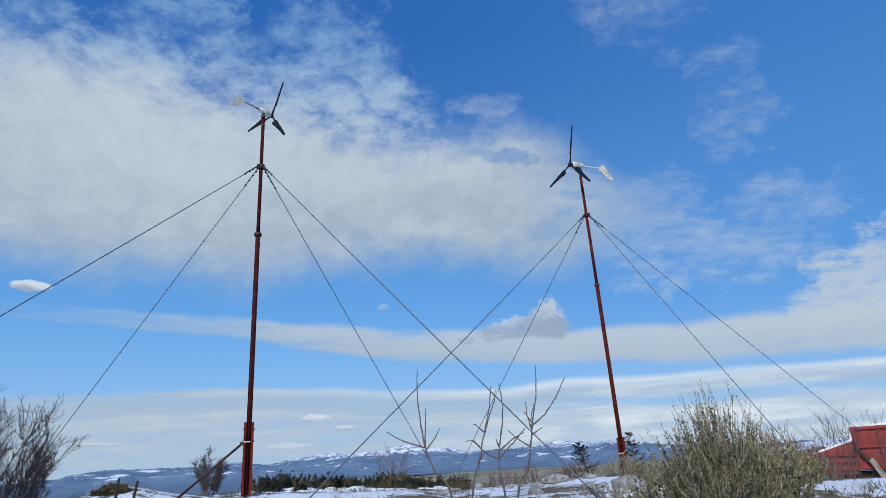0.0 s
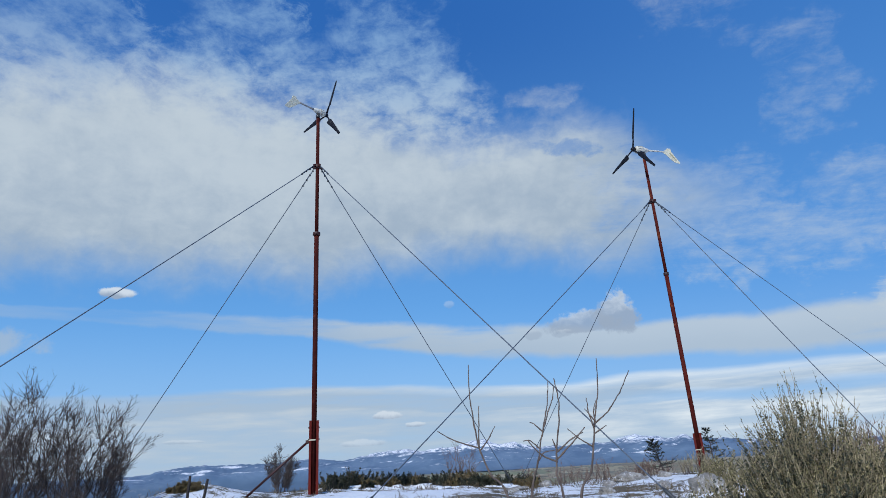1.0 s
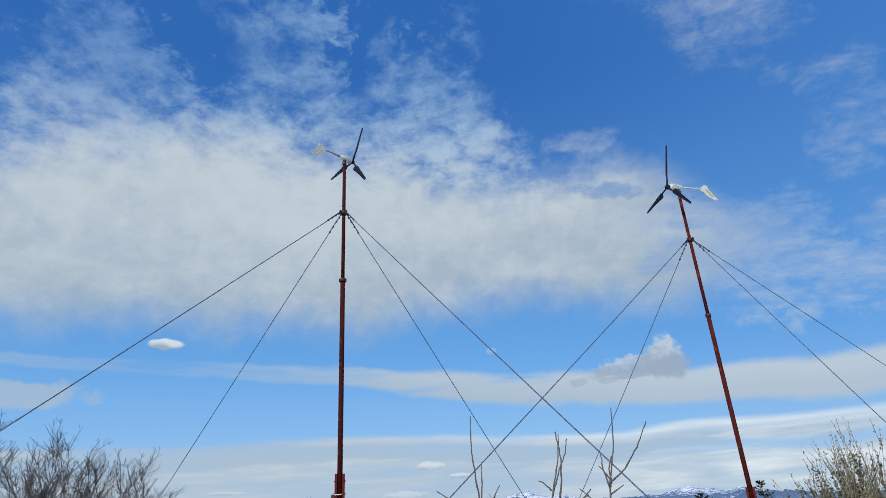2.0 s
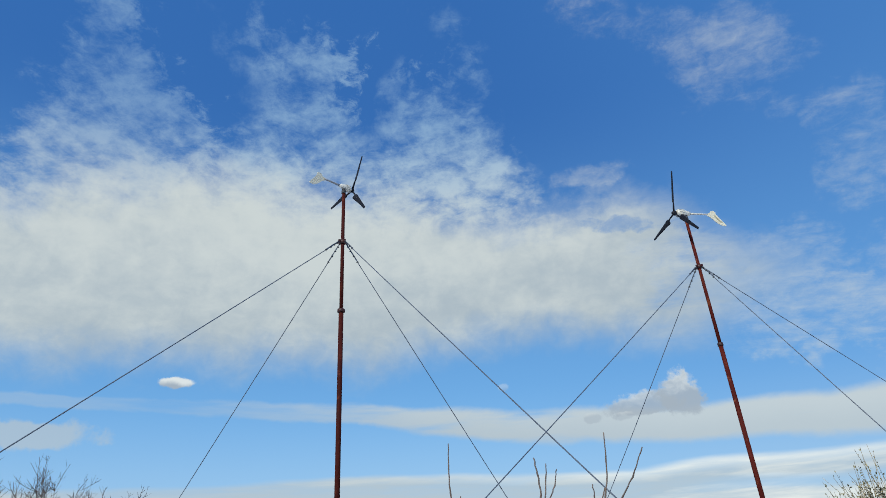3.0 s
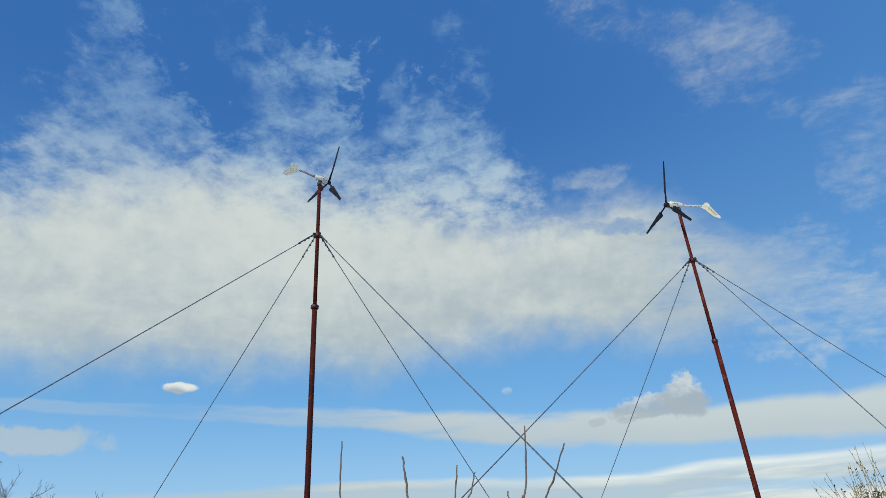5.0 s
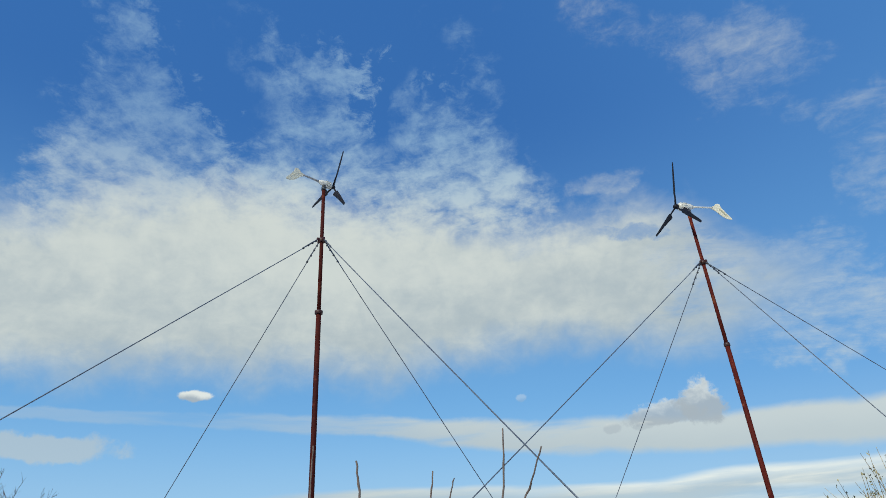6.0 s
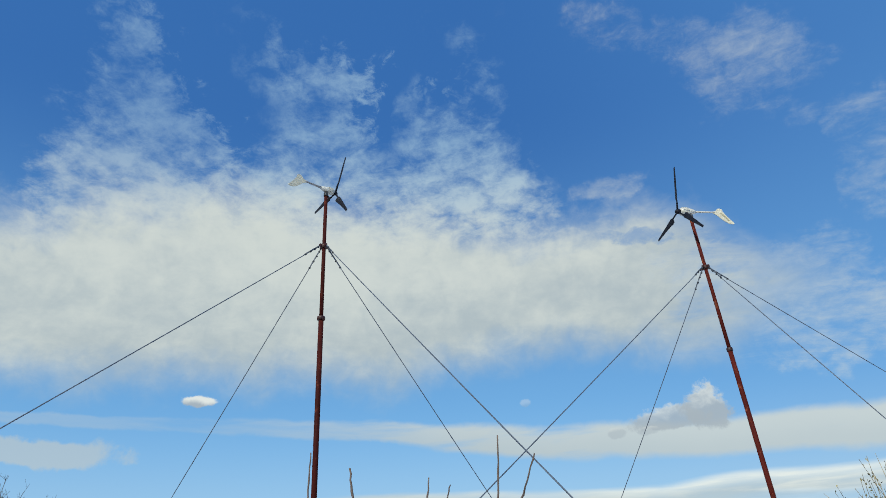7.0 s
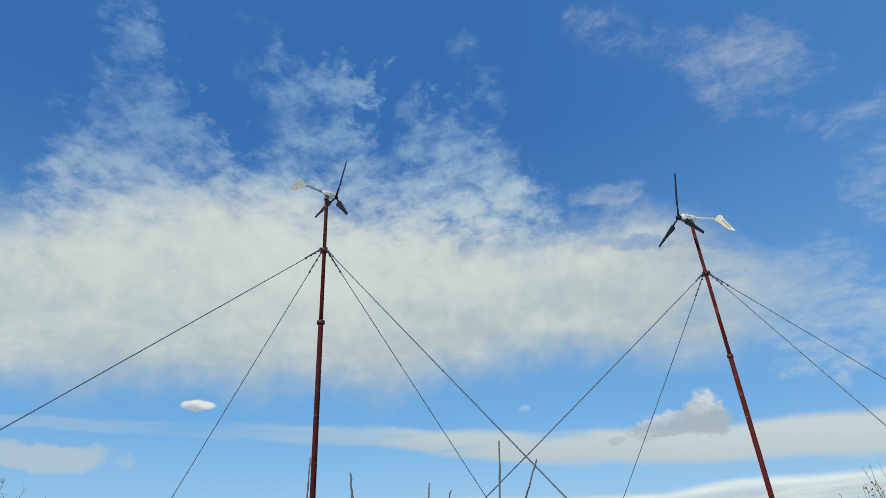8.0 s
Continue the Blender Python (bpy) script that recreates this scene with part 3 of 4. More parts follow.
def make_mast(x, y, foot, sleeve, joint, collar, top, label, lean, turn, paint, rim):
    m = thing("turbine_mast", (x, y, foot), label, "mast", "guyed turbine masts")
    axis = Vector(lean).normalized()
    m.matrix_basis = Matrix.Translation((x, y, foot)) @ Vector((0, 0, 1)).rotation_difference(axis).to_matrix().to_4x4() @ Matrix.Rotation(radians(turn), 4, "Z")
    z = lambda h: h - foot
    part("lower_tube", Shape().tube([(0, 0, -0.1), (0, 0, z(joint))], [0.047, 0.045], 20), paint, m)
    part("upper_tube", Shape().tube([(0, 0, z(joint) - 0.05), (0, 0, z(top))], [0.036, 0.034], 18), paint, m)
    part("flange", Shape().tube([(0, 0, z(joint) - 0.05), (0, 0, z(joint) - 0.045), (0, 0, z(joint) + 0.01), (0, 0, z(joint) + 0.025)], [0.055, rim, rim, 0.046], 16), RED_DARK, m, "dark bolted pipe joint")
    for s in (-1, 1):
        ch = Shape()
        ch.box((s * 0.062 - 0.022, -0.072, -0.12), (s * 0.062 + 0.022, -0.060, z(sleeve)), None, 0.003)
        ch.box((s * 0.062 - 0.022, 0.060, -0.12), (s * 0.062 + 0.022, 0.072, z(sleeve)), None, 0.003)
        ch.box((s * 0.077 - 0.007, -0.060, -0.12), (s * 0.077 + 0.007, 0.060, z(sleeve)), None, 0.003)
        part("base_channel", ch, RED, m, "red steel channel at the foot")
    for h in (0.18, z(sleeve) - 0.12, z(sleeve) - 0.32):
        part("pivot_bolt", Shape().tube([(-0.10, -0.02, h), (0.10, -0.02, h)], [0.012, 0.012], 8), STEEL, m, "steel bolt")
    band = z(sleeve) - 0.34
    part("strap", Shape().box((-0.086, -0.076, band), (0.03, -0.0725, band + 0.018), None, 0.001), VANE, m, "pale strap round the channel")
    c = z(collar)
    part("guy_collar", Shape().tube([(0, 0, c - 0.05), (0, 0, c - 0.045), (0, 0, c + 0.03), (0, 0, c + 0.035)], [0.045, 0.064, 0.064, 0.045], 16), RED_DARK, m, "dark clamp ring for the guy wires")
    return m


def make_guy(start, anchor, group):
    """One guy wire with its eye bolt, clips and turnbuckle."""
    a, b = Vector(start), Vector(anchor)
    way = (b - a).normalized()
    flat = Vector((way.x, way.y, 0)).normalized()
    a0 = a + flat * 0.06
    g = thing("guy_wire", a0, "taut steel guy wire with clips near the mast", "guy wire", group)
    length = (b - a0).length
    way = (b - a0).normalized()
    sag = [way * length * t + Vector((0, 0, -0.012 * 4 * t * (1 - t))) for t in [i / 14 for i in range(15)]]
    part("wire", Shape().tube(sag, [0.0078] * 15, 8), ROPE, g)
    part("lug", Shape().box((-0.02, -0.075, -0.03), (0.02, 0.045, 0.02), Matrix.Rotation(math.atan2(-flat.x, flat.y), 4, "Z"), 0.004), RED_DARK, g, "dark welded lug")
    for d in (0.10, 0.20, 0.32, 0.46):
        p = way * d
        turn = way.to_track_quat("Z", "Y").to_matrix().to_4x4()
        part("clip", Shape().box((-0.014, -0.02, -0.014), (0.014, 0.014, 0.014), Matrix.Translation(p) @ turn, 0.003), STEEL, g, "dark wire rope clip")
    part("tail_end", Shape().tube([way * 0.04 + Vector((0, 0, 0.016)), way * 0.25 + Vector((0, 0, 0.018)), way * 0.5 + Vector((0, 0, 0.012))], [0.007] * 3, 5), ROPE, g)
    part("turnbuckle", Shape().tube([way * (length - 0.55), way * (length - 0.5), way * (length - 0.25), way * (length - 0.2)], [0.01, 0.022, 0.022, 0.01], 8), STEEL, g, "steel turnbuckle")
    part("stake", Shape().tube([way * (length - 0.2), way * length + Vector((0, 0, -0.25))], [0.014, 0.014], 8), STEEL, g, "steel ground stake")


def on_ground(x, y, lift=0.0):
    return (x, y, height(x, y) + lift)


def guy_end(p, x, y):
    """Where a wire from p, aimed at a point 0.6 m above zero, meets the ground."""
    a, b = Vector(p), Vector((x, y, 0.6))
    k = 1.0
    for _ in range(40):
        q = a.lerp(b, k)
        k += (q.z - height(q.x, q.y)) / (a.z - b.z) * 0.8
    return a.lerp(b, k)


LX, LY, RX, RY = -3.583, 11.487, 3.672, 14.613
L_LEAN, R_LEAN = (0.0, 0.0, 6.0), (-0.075, 0.0, 5.31)


def up_mast(x, y, lean, z):
    """The mast's axis at height z."""
    k = (z - 1.9) / lean[2]
    return (x + lean[0] * k, y + lean[1] * k, z)


L_FOOT, R_FOOT = (up_mast(x, y, lean, height(x, y)) for x, y, lean in ((LX, LY, L_LEAN), (RX, RY, R_LEAN)))
make_mast(*L_FOOT, 2.495, 6.05, 7.50, 8.62, "tall red steel pipe mast, guyed, standing in snow", L_LEAN, 18, RED_MAST, 0.072)
make_mast(*R_FOOT, 1.99, 5.50, 7.29, 8.47, "tall red steel pipe mast behind the olive shrub", R_LEAN, -14, RED_RUST, 0.059)
make_turbine(up_mast(LX, LY, L_LEAN, 8.78), 34.9, -1.5, 23.8, 0.78, 0.48, "small white turbine with black blades and cream fin on mast")
make_turbine(up_mast(RX, RY, R_LEAN, 8.65), 245.5, -1.9, 100.6, 1.0, 0.62, "larger white turbine with black blades and marked fin on rusty mast")
# each wire runs down to a stake in the ground
for x, y in ((-7.27, 4.78), (-10.44, 14.89), (-0.01, 16.75), (1.92, 6.59)):
    p = up_mast(LX, LY, L_LEAN, 7.50)
    make_guy(p, guy_end(p, x, y), "guys of the mast in the snow")
for x, y in ((-2.44, 7.64), (-0.45, 19.11), (6.2, 11.05), (13.25, 19.49)):
    p = up_mast(RX, RY, R_LEAN, 7.29)
    make_guy(p, guy_end(p, x, y), "guys of the mast by the shrub")


def make_brace():
    a, b = Vector((LX - 0.10, LY - 0.02, 2.14)), Vector(on_ground(LX - 1.15, LY - 0.25, -0.06))
    t = thing("mast_brace", b, "dark red steel brace propping the mast foot", "brace")
    part("tube", Shape().tube([a - b, Vector((0, 0, 0))], [0.021, 0.021], 10), RED_DARK, t)
    part("clamp", Shape().box((-0.035, -0.03, -0.03), (0.03, 0.03, 0.03), Matrix.Translation(a - b), 0.006), RED_DARK, t, "steel clamp")
    part("foot_plate", Shape().box((-0.10, -0.08, -0.02), (0.10, 0.08, 0.012), None, 0.004), STEEL, t, "steel foot plate")


make_brace()

# ---- plants ----


def grow(limbs, twigs, p, way, length, radius, level, rng, droop=0.0, fork=3, spread=0.5, tips=None, lift=0.25, least=0.0028):
    """A branch and, from it, smaller ones."""
    n = 5 if level > 0 else 3
    pts, cur = [p.copy()], way.normalized()
    for i in range(n):
        cur = (cur + Vector((rng.gauss(0, 0.19), rng.gauss(0, 0.19), rng.gauss(0, 0.10) + lift * 0.30 - droop * 0.1))).normalized()
        pts.append(pts[-1] + cur * length / n)
    radii = [radius * (1 - 0.62 * i / n) for i in range(n + 1)]
    (limbs if level > 1 else twigs).tube(pts, radii, 5 if level > 1 else 3, level > 1)
    if tips is not None and level <= 1:
        tips.append((pts, cur))
    if level == 0:
        return
    for k in range(fork + (3 if level == 1 else 0)):
        at = min(n - 1, int((0.3 + 0.7 * (k + rng.random()) / (fork + 1)) * n))
        t = rng.random()
        q = pts[at].lerp(pts[at + 1], t)
        side = cur.orthogonal().normalized()
        side.rotate(Matrix.Rotation(rng.uniform(0, 6.28), 3, cur).to_quaternion())
        w = ((pts[at + 1] - pts[at]).normalized() + side * rng.uniform(0.6, 1.3) * spread + Vector((0, 0, lift * 0.5))).normalized()
        grow(limbs, twigs, q, w, length * (rng.uniform(0.42, 0.70) if level > 1 else rng.uniform(0.22, 0.5)), max(radii[at] * 0.62, least), level - 1, rng, droop, fork, spread, tips, lift, least)


def bare_bush(x, y, tall, wide, stems, seed, label, limb=None, twig=None, level=2, fork=4, name="bare_bush", group="bare winter bushes", radius=0.011, least=0.0032, spread=0.55):
    rng = random.Random(seed)
    t = thing(name, on_ground(x, y), label, "bush", group)
    limbs, twigs = Shape(), Shape()
    for i in range(stems):
        a, r = rng.uniform(0, 6.28), math.sqrt(rng.random()) * wide
        out = Vector((math.cos(a) * r, math.sin(a) * r, 0))
        p = out * 0.7 + Vector((0, 0, -0.05))
        p.z = height(x + p.x, y + p.y) - height(x, y) - 0.05
        h = tall * rng.uniform(0.55, 0.9) * (1 - 0.25 * r / max(wide, 0.01))
        grow(limbs, twigs, p, Vector((out.x * 0.28 / max(wide, 0.3) + rng.gauss(0, 0.12), out.y * 0.28 / max(wide, 0.3) + rng.gauss(0, 0.12), 1)), h, radius * rng.uniform(0.7, 1.2), level, rng, 0, fork, spread, None, 0.3, least)
    tagged(part("branch_mass", limbs, limb or BARK_DARK, t), kind="stuff")
    tagged(part("twig_mass", twigs, twig or TWIG, t, "thin leafless twigs"), kind="stuff")
    return t


def crooked_bush(x, y, tall, wide, stems, seed, label, least=0.0):
    """A thicket of upright stems that fork again and again into fine, slightly crooked twigs."""
    rng = random.Random(seed)
    t = thing("bare_bush", on_ground(x, y), label, "bush", "bare winter bushes")
    limbs, twigs = Shape(), Shape()

    def crook(p, way, length, n, wander, up):
        pts, cur = [p.copy()], way.normalized()
        for k in range(n):
            cur = (cur + Vector((rng.gauss(0, wander), rng.gauss(0, wander), up))).normalized()
            pts.append(pts[-1] + cur * length / n)
        return pts

    def off(pts, k, wide_angle):
        """A way that leaves the stem at its kth bend."""
        seg = (pts[k + 1] - pts[k]).normalized()
        side = seg.orthogonal()
        side.rotate(Matrix.Rotation(rng.uniform(0, 6.28), 3, seg).to_quaternion())
        return (seg + side * rng.uniform(0.6, 1.2) * wide_angle + Vector((0, 0, 0.25))).normalized()

    for i in range(stems):
        a, r = rng.uniform(0, 6.28), math.sqrt(rng.random())
        out = Vector((math.cos(a), math.sin(a), 0)) * r
        p = out * wide * 0.55
        p.z = height(x + p.x, y + p.y) - height(x, y) - 0.05
        h = tall * (rng.uniform(0.80, 1.0) if rng.random() < 0.6 else rng.uniform(0.45, 0.8)) * (1 - 0.38 * r ** 2.2)
        stem = crook(p, out * wide * 0.62 / tall + Vector((rng.gauss(0, 0.05), rng.gauss(0, 0.05), 1)), h, 10, 0.14, 0.03)
        fat = rng.uniform(0.006, 0.0105)
        limbs.tube(stem, [fat * (1 - 0.075 * k) + 0.0008 for k in range(11)], 5)
        for k in range(15):
            j = rng.randint(2, 9)
            arm = crook(stem[j], off(stem, j, 0.85), h * rng.uniform(0.16, 0.32) * (1.15 - 0.06 * j), 5, 0.17, 0.10)
            twigs.tube(arm, [0.0042 + least, 0.0038 + least, 0.0033 + least, 0.0028 + least, 0.0024 + least, 0.0019 + least], 4, False)
            for q in range(7):
                m = rng.randint(0, 4)
                shoot = crook(arm[m], off(arm, m, 0.95), rng.uniform(0.06, 0.17), 3, 0.18, 0.07)
                twigs.tube(shoot, [0.0027 + least, 0.0024 + least, 0.0020 + least, 0.0015 + least], 3, False)
        for k in range(14):
            j = rng.randint(5, 9)
            shoot = crook(stem[j].lerp(stem[j + 1], rng.random()), off(stem, j, 0.8), rng.uniform(0.06, 0.18), 2, 0.12, 0.1)
            twigs.tube(shoot, [0.0028 + least, 0.0023 + least, 0.0016 + least], 3, False)
    tagged(part("branch_mass", limbs, BARK_BLACK, t), kind="stuff")
    tagged(part("twig_mass", twigs, TWIG_BLACK, t, "fine dark leafless twigs"), kind="stuff")
    return t


def conifer(x, y, tall, wide, seed, lean, label):
    """A ragged young conifer: a leaning stem with drooping needled boughs."""
    rng = random.Random(seed)
    t = thing("conifer", on_ground(x, y), label, "conifer", "ragged conifers")
    stem = [Vector((lean * tall * (k / 6) ** 1.4 + rng.gauss(0, 0.012), rng.gauss(0, 0.012), tall * k / 6 - 0.04)) for k in range(7)]
    part("trunk", Shape().tube(stem, [0.02 * (1 - 0.13 * k) for k in range(7)], 6), BARK_DARK, t)
    sticks, green = Shape(), Shape()
    for i in range(46):
        f = rng.uniform(0.10, 1.0)
        q = f * 6
        k = min(5, int(q))
        p = stem[k].lerp(stem[k + 1], q - k)
        a = rng.uniform(0, 6.28)
        ln = wide * (1.08 - f) * rng.uniform(0.5, 1.15) + 0.05
        w = Vector((math.cos(a), math.sin(a), rng.uniform(-0.1, 0.5)))
        bough = [p, p + w * ln * 0.55, p + w * ln + Vector((0, 0, ln * rng.uniform(-0.12, 0.30)))]
        sticks.tube(bough, [0.006, 0.005, 0.003], 4, False)
        for n in range(34):
            at = bough[0].lerp(bough[1], rng.uniform(0.2, 1)) if rng.random() < 0.4 else bough[1].lerp(bough[2], rng.random())
            green.leaf(at, w + Vector((rng.gauss(0, 0.6), rng.gauss(0, 0.6), rng.gauss(0.25, 0.5))), 0.014, rng.uniform(0.03, 0.06), rng)
    tagged(part("bough_mass", sticks, BARK_DARK, t), kind="stuff")
    tagged(part("foliage", green, LEAF_PINE, t), kind="stuff")
    return t


def leafy_shrub(x, y, tall, wide, stems, leaves, seed, label, leaf, twig, size=0.03, name="shrub", group="evergreen shrubs", fine=1.0, lean=0.5, fall=0.42, tuft=0):
    rng = random.Random(seed)
    t = thing(name, on_ground(x, y), label, "shrub", group)
    sticks, green, dark = Shape(), Shape(), Shape()
    for i in range(stems):
        a, r = rng.uniform(0, 6.28), math.sqrt(rng.random()) * wide
        out = Vector((math.cos(a) * r, math.sin(a) * r, 0))
        p = out * 0.5
        p.z = height(x + p.x, y + p.y) - height(x, y) - 0.05
        h = tall * rng.uniform(0.45, 1.0) * (1 - fall * (r / wide) ** 1.5)
        if rng.random() < 0.14:
            h *= rng.uniform(1.05, 1.18)
        cur = Vector((out.x * lean / wide + rng.gauss(0, 0.10), out.y * lean / wide + rng.gauss(0, 0.10), 1)).normalized()
        pts = [p]
        for k in range(5):
            cur = (cur + Vector((rng.gauss(0, 0.07), rng.gauss(0, 0.07), 0.05))).normalized()
            pts.append(pts[-1] + cur * h / 5)
        sticks.tube(pts, [0.006 * fine * (1 - 0.13 * k) for k in range(6)], 3, False)
        for k in range(4):
            q = rng.uniform(0.3, 0.95) * 5
            i0 = min(4, int(q))
            b = pts[i0].lerp(pts[i0 + 1], q - i0)
            w = (cur + Vector((rng.gauss(0, 0.45), rng.gauss(0, 0.45), 0.1))).normalized()
            ln = h * rng.uniform(0.12, 0.26)
            tw = [b, b + w * ln * 0.5 + Vector((0, 0, ln * 0.04)), b + w * ln + Vector((0, 0, ln * 0.14))]
            sticks.tube(tw, [0.0035 * fine, 0.003 * fine, 0.002 * fine], 3, False)
            for n in range(leaves // 4):
                f = rng.random()
                lp = tw[0].lerp(tw[2], f)
                green.leaf(lp, w + Vector((rng.gauss(0, 0.7), rng.gauss(0, 0.7), rng.gauss(0.2, 0.5))), size * rng.uniform(0.4, 0.7), size * rng.uniform(0.7, 1.3), rng)
        for n in range(leaves):
            q = rng.uniform(0.28, 1.0) * 5
            i0 = min(4, int(q))
            lp = pts[i0].lerp(pts[i0 + 1], q - i0)
            green.leaf(lp, Vector((rng.gauss(0, 0.8), rng.gauss(0, 0.8), rng.gauss(0.5, 0.4))), size * rng.uniform(0.4, 0.7), size * rng.uniform(0.7, 1.3), rng)
        for n in range(tuft if i % 2 else 0):
            q = 4.6 - rng.random() ** 1.5 * 2.0
            i0 = min(4, int(q))
            lp = pts[i0].lerp(pts[i0 + 1], q - i0)
            dark.leaf(lp, Vector((rng.gauss(0, 0.8), rng.gauss(0, 0.8), rng.gauss(0.4, 0.5))), size * rng.uniform(0.7, 1.0), size * rng.uniform(0.9, 1.5), rng)
    if tuft:
        tagged(part("leaf_tuft_mass", dark, LEAF_GREY, t, "small dark grey-green leaf tufts"), kind="stuff")
    tagged(part("twig_mass", sticks, twig, t), kind="stuff")
    tagged(part("foliage", green, leaf, t), kind="stuff")
    return t


leafy_shrub(2.51, 6.44, 1.40, 0.80, 1050, 22, 11, "large olive evergreen shrub with straw-coloured upright twigs", LEAF_OLIVE, TWIG_TAN, 0.020, "shrub", "evergreen shrubs", 0.7, 0.42, 0.68, 34)
leafy_shrub(4.02, 8.57, 0.68, 0.6, 260, 12, 12, "olive shrub with thin straw twigs beside the larger one", LEAF_OLIVE, TWIG_TAN, 0.030)
leafy_shrub(2.83, 10.18, 0.55, 0.6, 160, 16, 13, "tan dry shrub in front of the mast foot", LEAF_OLIVE, TWIG_TAN, 0.026)
leafy_shrub(1.81, 6.59, 0.64, 0.45, 260, 18, 15, "lower olive shrub spreading beside the large one", LEAF_OLIVE, TWIG_TAN, 0.022, "shrub", "evergreen shrubs", 0.75, 0.9, 0.5, 20)
leafy_shrub(2.98, 6.60, 1.10, 0.40, 120, 15, 16, "lower olive shrub spreading beside the large one", LEAF_OLIVE, TWIG_TAN, 0.022, "shrub", "evergreen shrubs", 0.75, 0.6, 0.5, 40)
bare_bush(5.05, 10.45, 0.85, 0.75, 44, 14, "bare reddish bush beside the olive shrub", BARK, TWIG_RED)
leafy_shrub(4.55, 9.10, 0.62, 0.55, 200, 16, 17, "tan dry shrub spreading beside the olive shrub", LEAF_OLIVE, TWIG_TAN, 0.028)
crooked_bush(-6.72, 9.65, 2.02, 1.0, 38, 21, "dark leafless bush with many fine twigs")
crooked_bush(-7.85, 9.40, 2.82, 1.10, 48, 22, "dense tall dark leafless bush with many fine twigs")
crooked_bush(-9.10, 9.30, 3.30, 1.15, 50, 26, "dense tall dark leafless bush with many fine twigs")
crooked_bush(-10.3, 9.20, 3.50, 1.15, 46, 23, "dense tall dark leafless bush with many fine twigs")
crooked_bush(-5.85, 16.05, 1.25, 0.50, 15, 24, "small dark bare bush with an oval crown behind the mast", 0.001)
bare_bush(-1.94, 20.02, 1.45, 0.45, 12, 25, "small reddish bare bush on the hill crest", BARK, TWIG_RED, 2, 4, "bare_bush", "bare winter bushes", 0.014)
rng = random.Random(40)
for i in range(135):
    a = radians(rng.uniform(-17.2, 1.4))
    d = rng.uniform(13.6, 20.5)
    tall = (rng.uniform(0.22, 0.52) + (0.08 if a < radians(-9) else 0)) * min(1.0, d / 17)
    leafy_shrub(d * math.sin(a), d * math.cos(a), tall, rng.uniform(0.10, 0.26), 22, 26, 100 + i, "low dark juniper on the snowy crest",
                LEAF_DARK if rng.random() < 0.7 else LEAF_BROWN, BARK_DARK, 0.045, "juniper", "junipers along the crest", 1.3, 0.7, 0.5)
for i in range(12):
    a = radians(rng.uniform(-1.6, 15.4))
    d = rng.uniform(17, 21)
    bare_bush(d * math.sin(a), d * math.cos(a), rng.uniform(0.4, 0.8), 0.4, 10, 200 + i, "low brown withered bush on the crest", BARK, TWIG_RED, 2, 3)
conifer(3.12, 15.78, 0.80, 0.50, 61, -0.22, "dark ragged young conifer near the mast")
conifer(4.38, 16.17, 1.0, 0.40, 62, -0.12, "dark ragged young conifer behind the mast foot")
bare_bush(2.74, 15.38, 0.42, 0.35, 26, 63, "low brown withered bush beside the young conifer", BARK, TWIG_RED, 2, 3)
bare_bush(3.56, 14.38, 0.5, 0.45, 30, 64, "tan thin-twigged bush before the mast foot", BARK, TWIG_TAN, 2, 4)
leafy_shrub(-5.75, 11.20, 0.15, 0.50, 240, 26, 63, "low mossy green and brown bush on the snow mound", LEAF_BROWN, BARK_DARK, 0.04, "shrub", "evergreen shrubs", 1.0, 1.2)


def sapling(x, y, stem, radius, side, seed, label):
    """A young fruit tree's bare stem with a few long shoots, given by their bends."""
    rng = random.Random(seed)
    z0 = height(x, y)
    t = thing("sapling", (x, y, z0), label, "sapling", "bare saplings before the masts")

    def run(shape, pts, r0, r1):
        pts = [Vector(p) - Vector((x, y, z0)) for p in pts]
        dense = []
        for i in range(len(pts) - 1):
            p0, p3 = pts[max(i - 1, 0)], pts[min(i + 2, len(pts) - 1)]
            for k in range(6):
                u = k / 6
                q = pts[i].lerp(pts[i + 1], u) + ((pts[i + 1] - p0) * (1 - u) - (p3 - pts[i]) * u) * u * (1 - u) * 0.25 - (pts[i + 1] - pts[i]) * (1 - 2 * u) * u * (1 - u) * 0.25
                dense.append(q + Vector((rng.gauss(0, 0.0012), rng.gauss(0, 0.0012), 0)))
        dense.append(pts[-1])
        n = len(dense)
        shape.tube(dense, [(r0 + (r1 - r0) * i / (n - 1)) * (1.28 if i % 5 == 2 else 1) for i in range(n)], 7)

    trunk = Shape()
    run(trunk, [(x + 0.03, y, z0 - 0.05), *stem], radius, 0.0024)
    part("trunk", trunk, BARK, t)
    for pts in side:
        s = Shape()
        run(s, pts, 0.0042, 0.0021)
        part("shoot", s, BARK, t, "thin leafless shoot")


# ---- saplings ----
sapling(-0.027, 4.046, [(-0.028, 4.046, 1.383), (-0.123, 4.045, 1.534), (-0.176, 4.045, 1.675), (-0.201, 4.044, 1.857), (-0.213, 4.043, 1.989), (-0.207, 4.042, 2.152)],
        0.0068, [[(-0.176, 4.045, 1.675), (-0.169, 4.044, 1.797), (-0.161, 4.043, 1.909)], [(-0.166, 4.045, 1.665), (-0.116, 4.044, 1.727), (-0.077, 4.043, 1.789)], [(-0.176, 4.045, 1.675), (-0.289, 4.045, 1.713), (-0.351, 4.045, 1.742), (-0.412, 4.046, 1.782)]], 50, "young bare sapling leaning over, with long thin shoots")
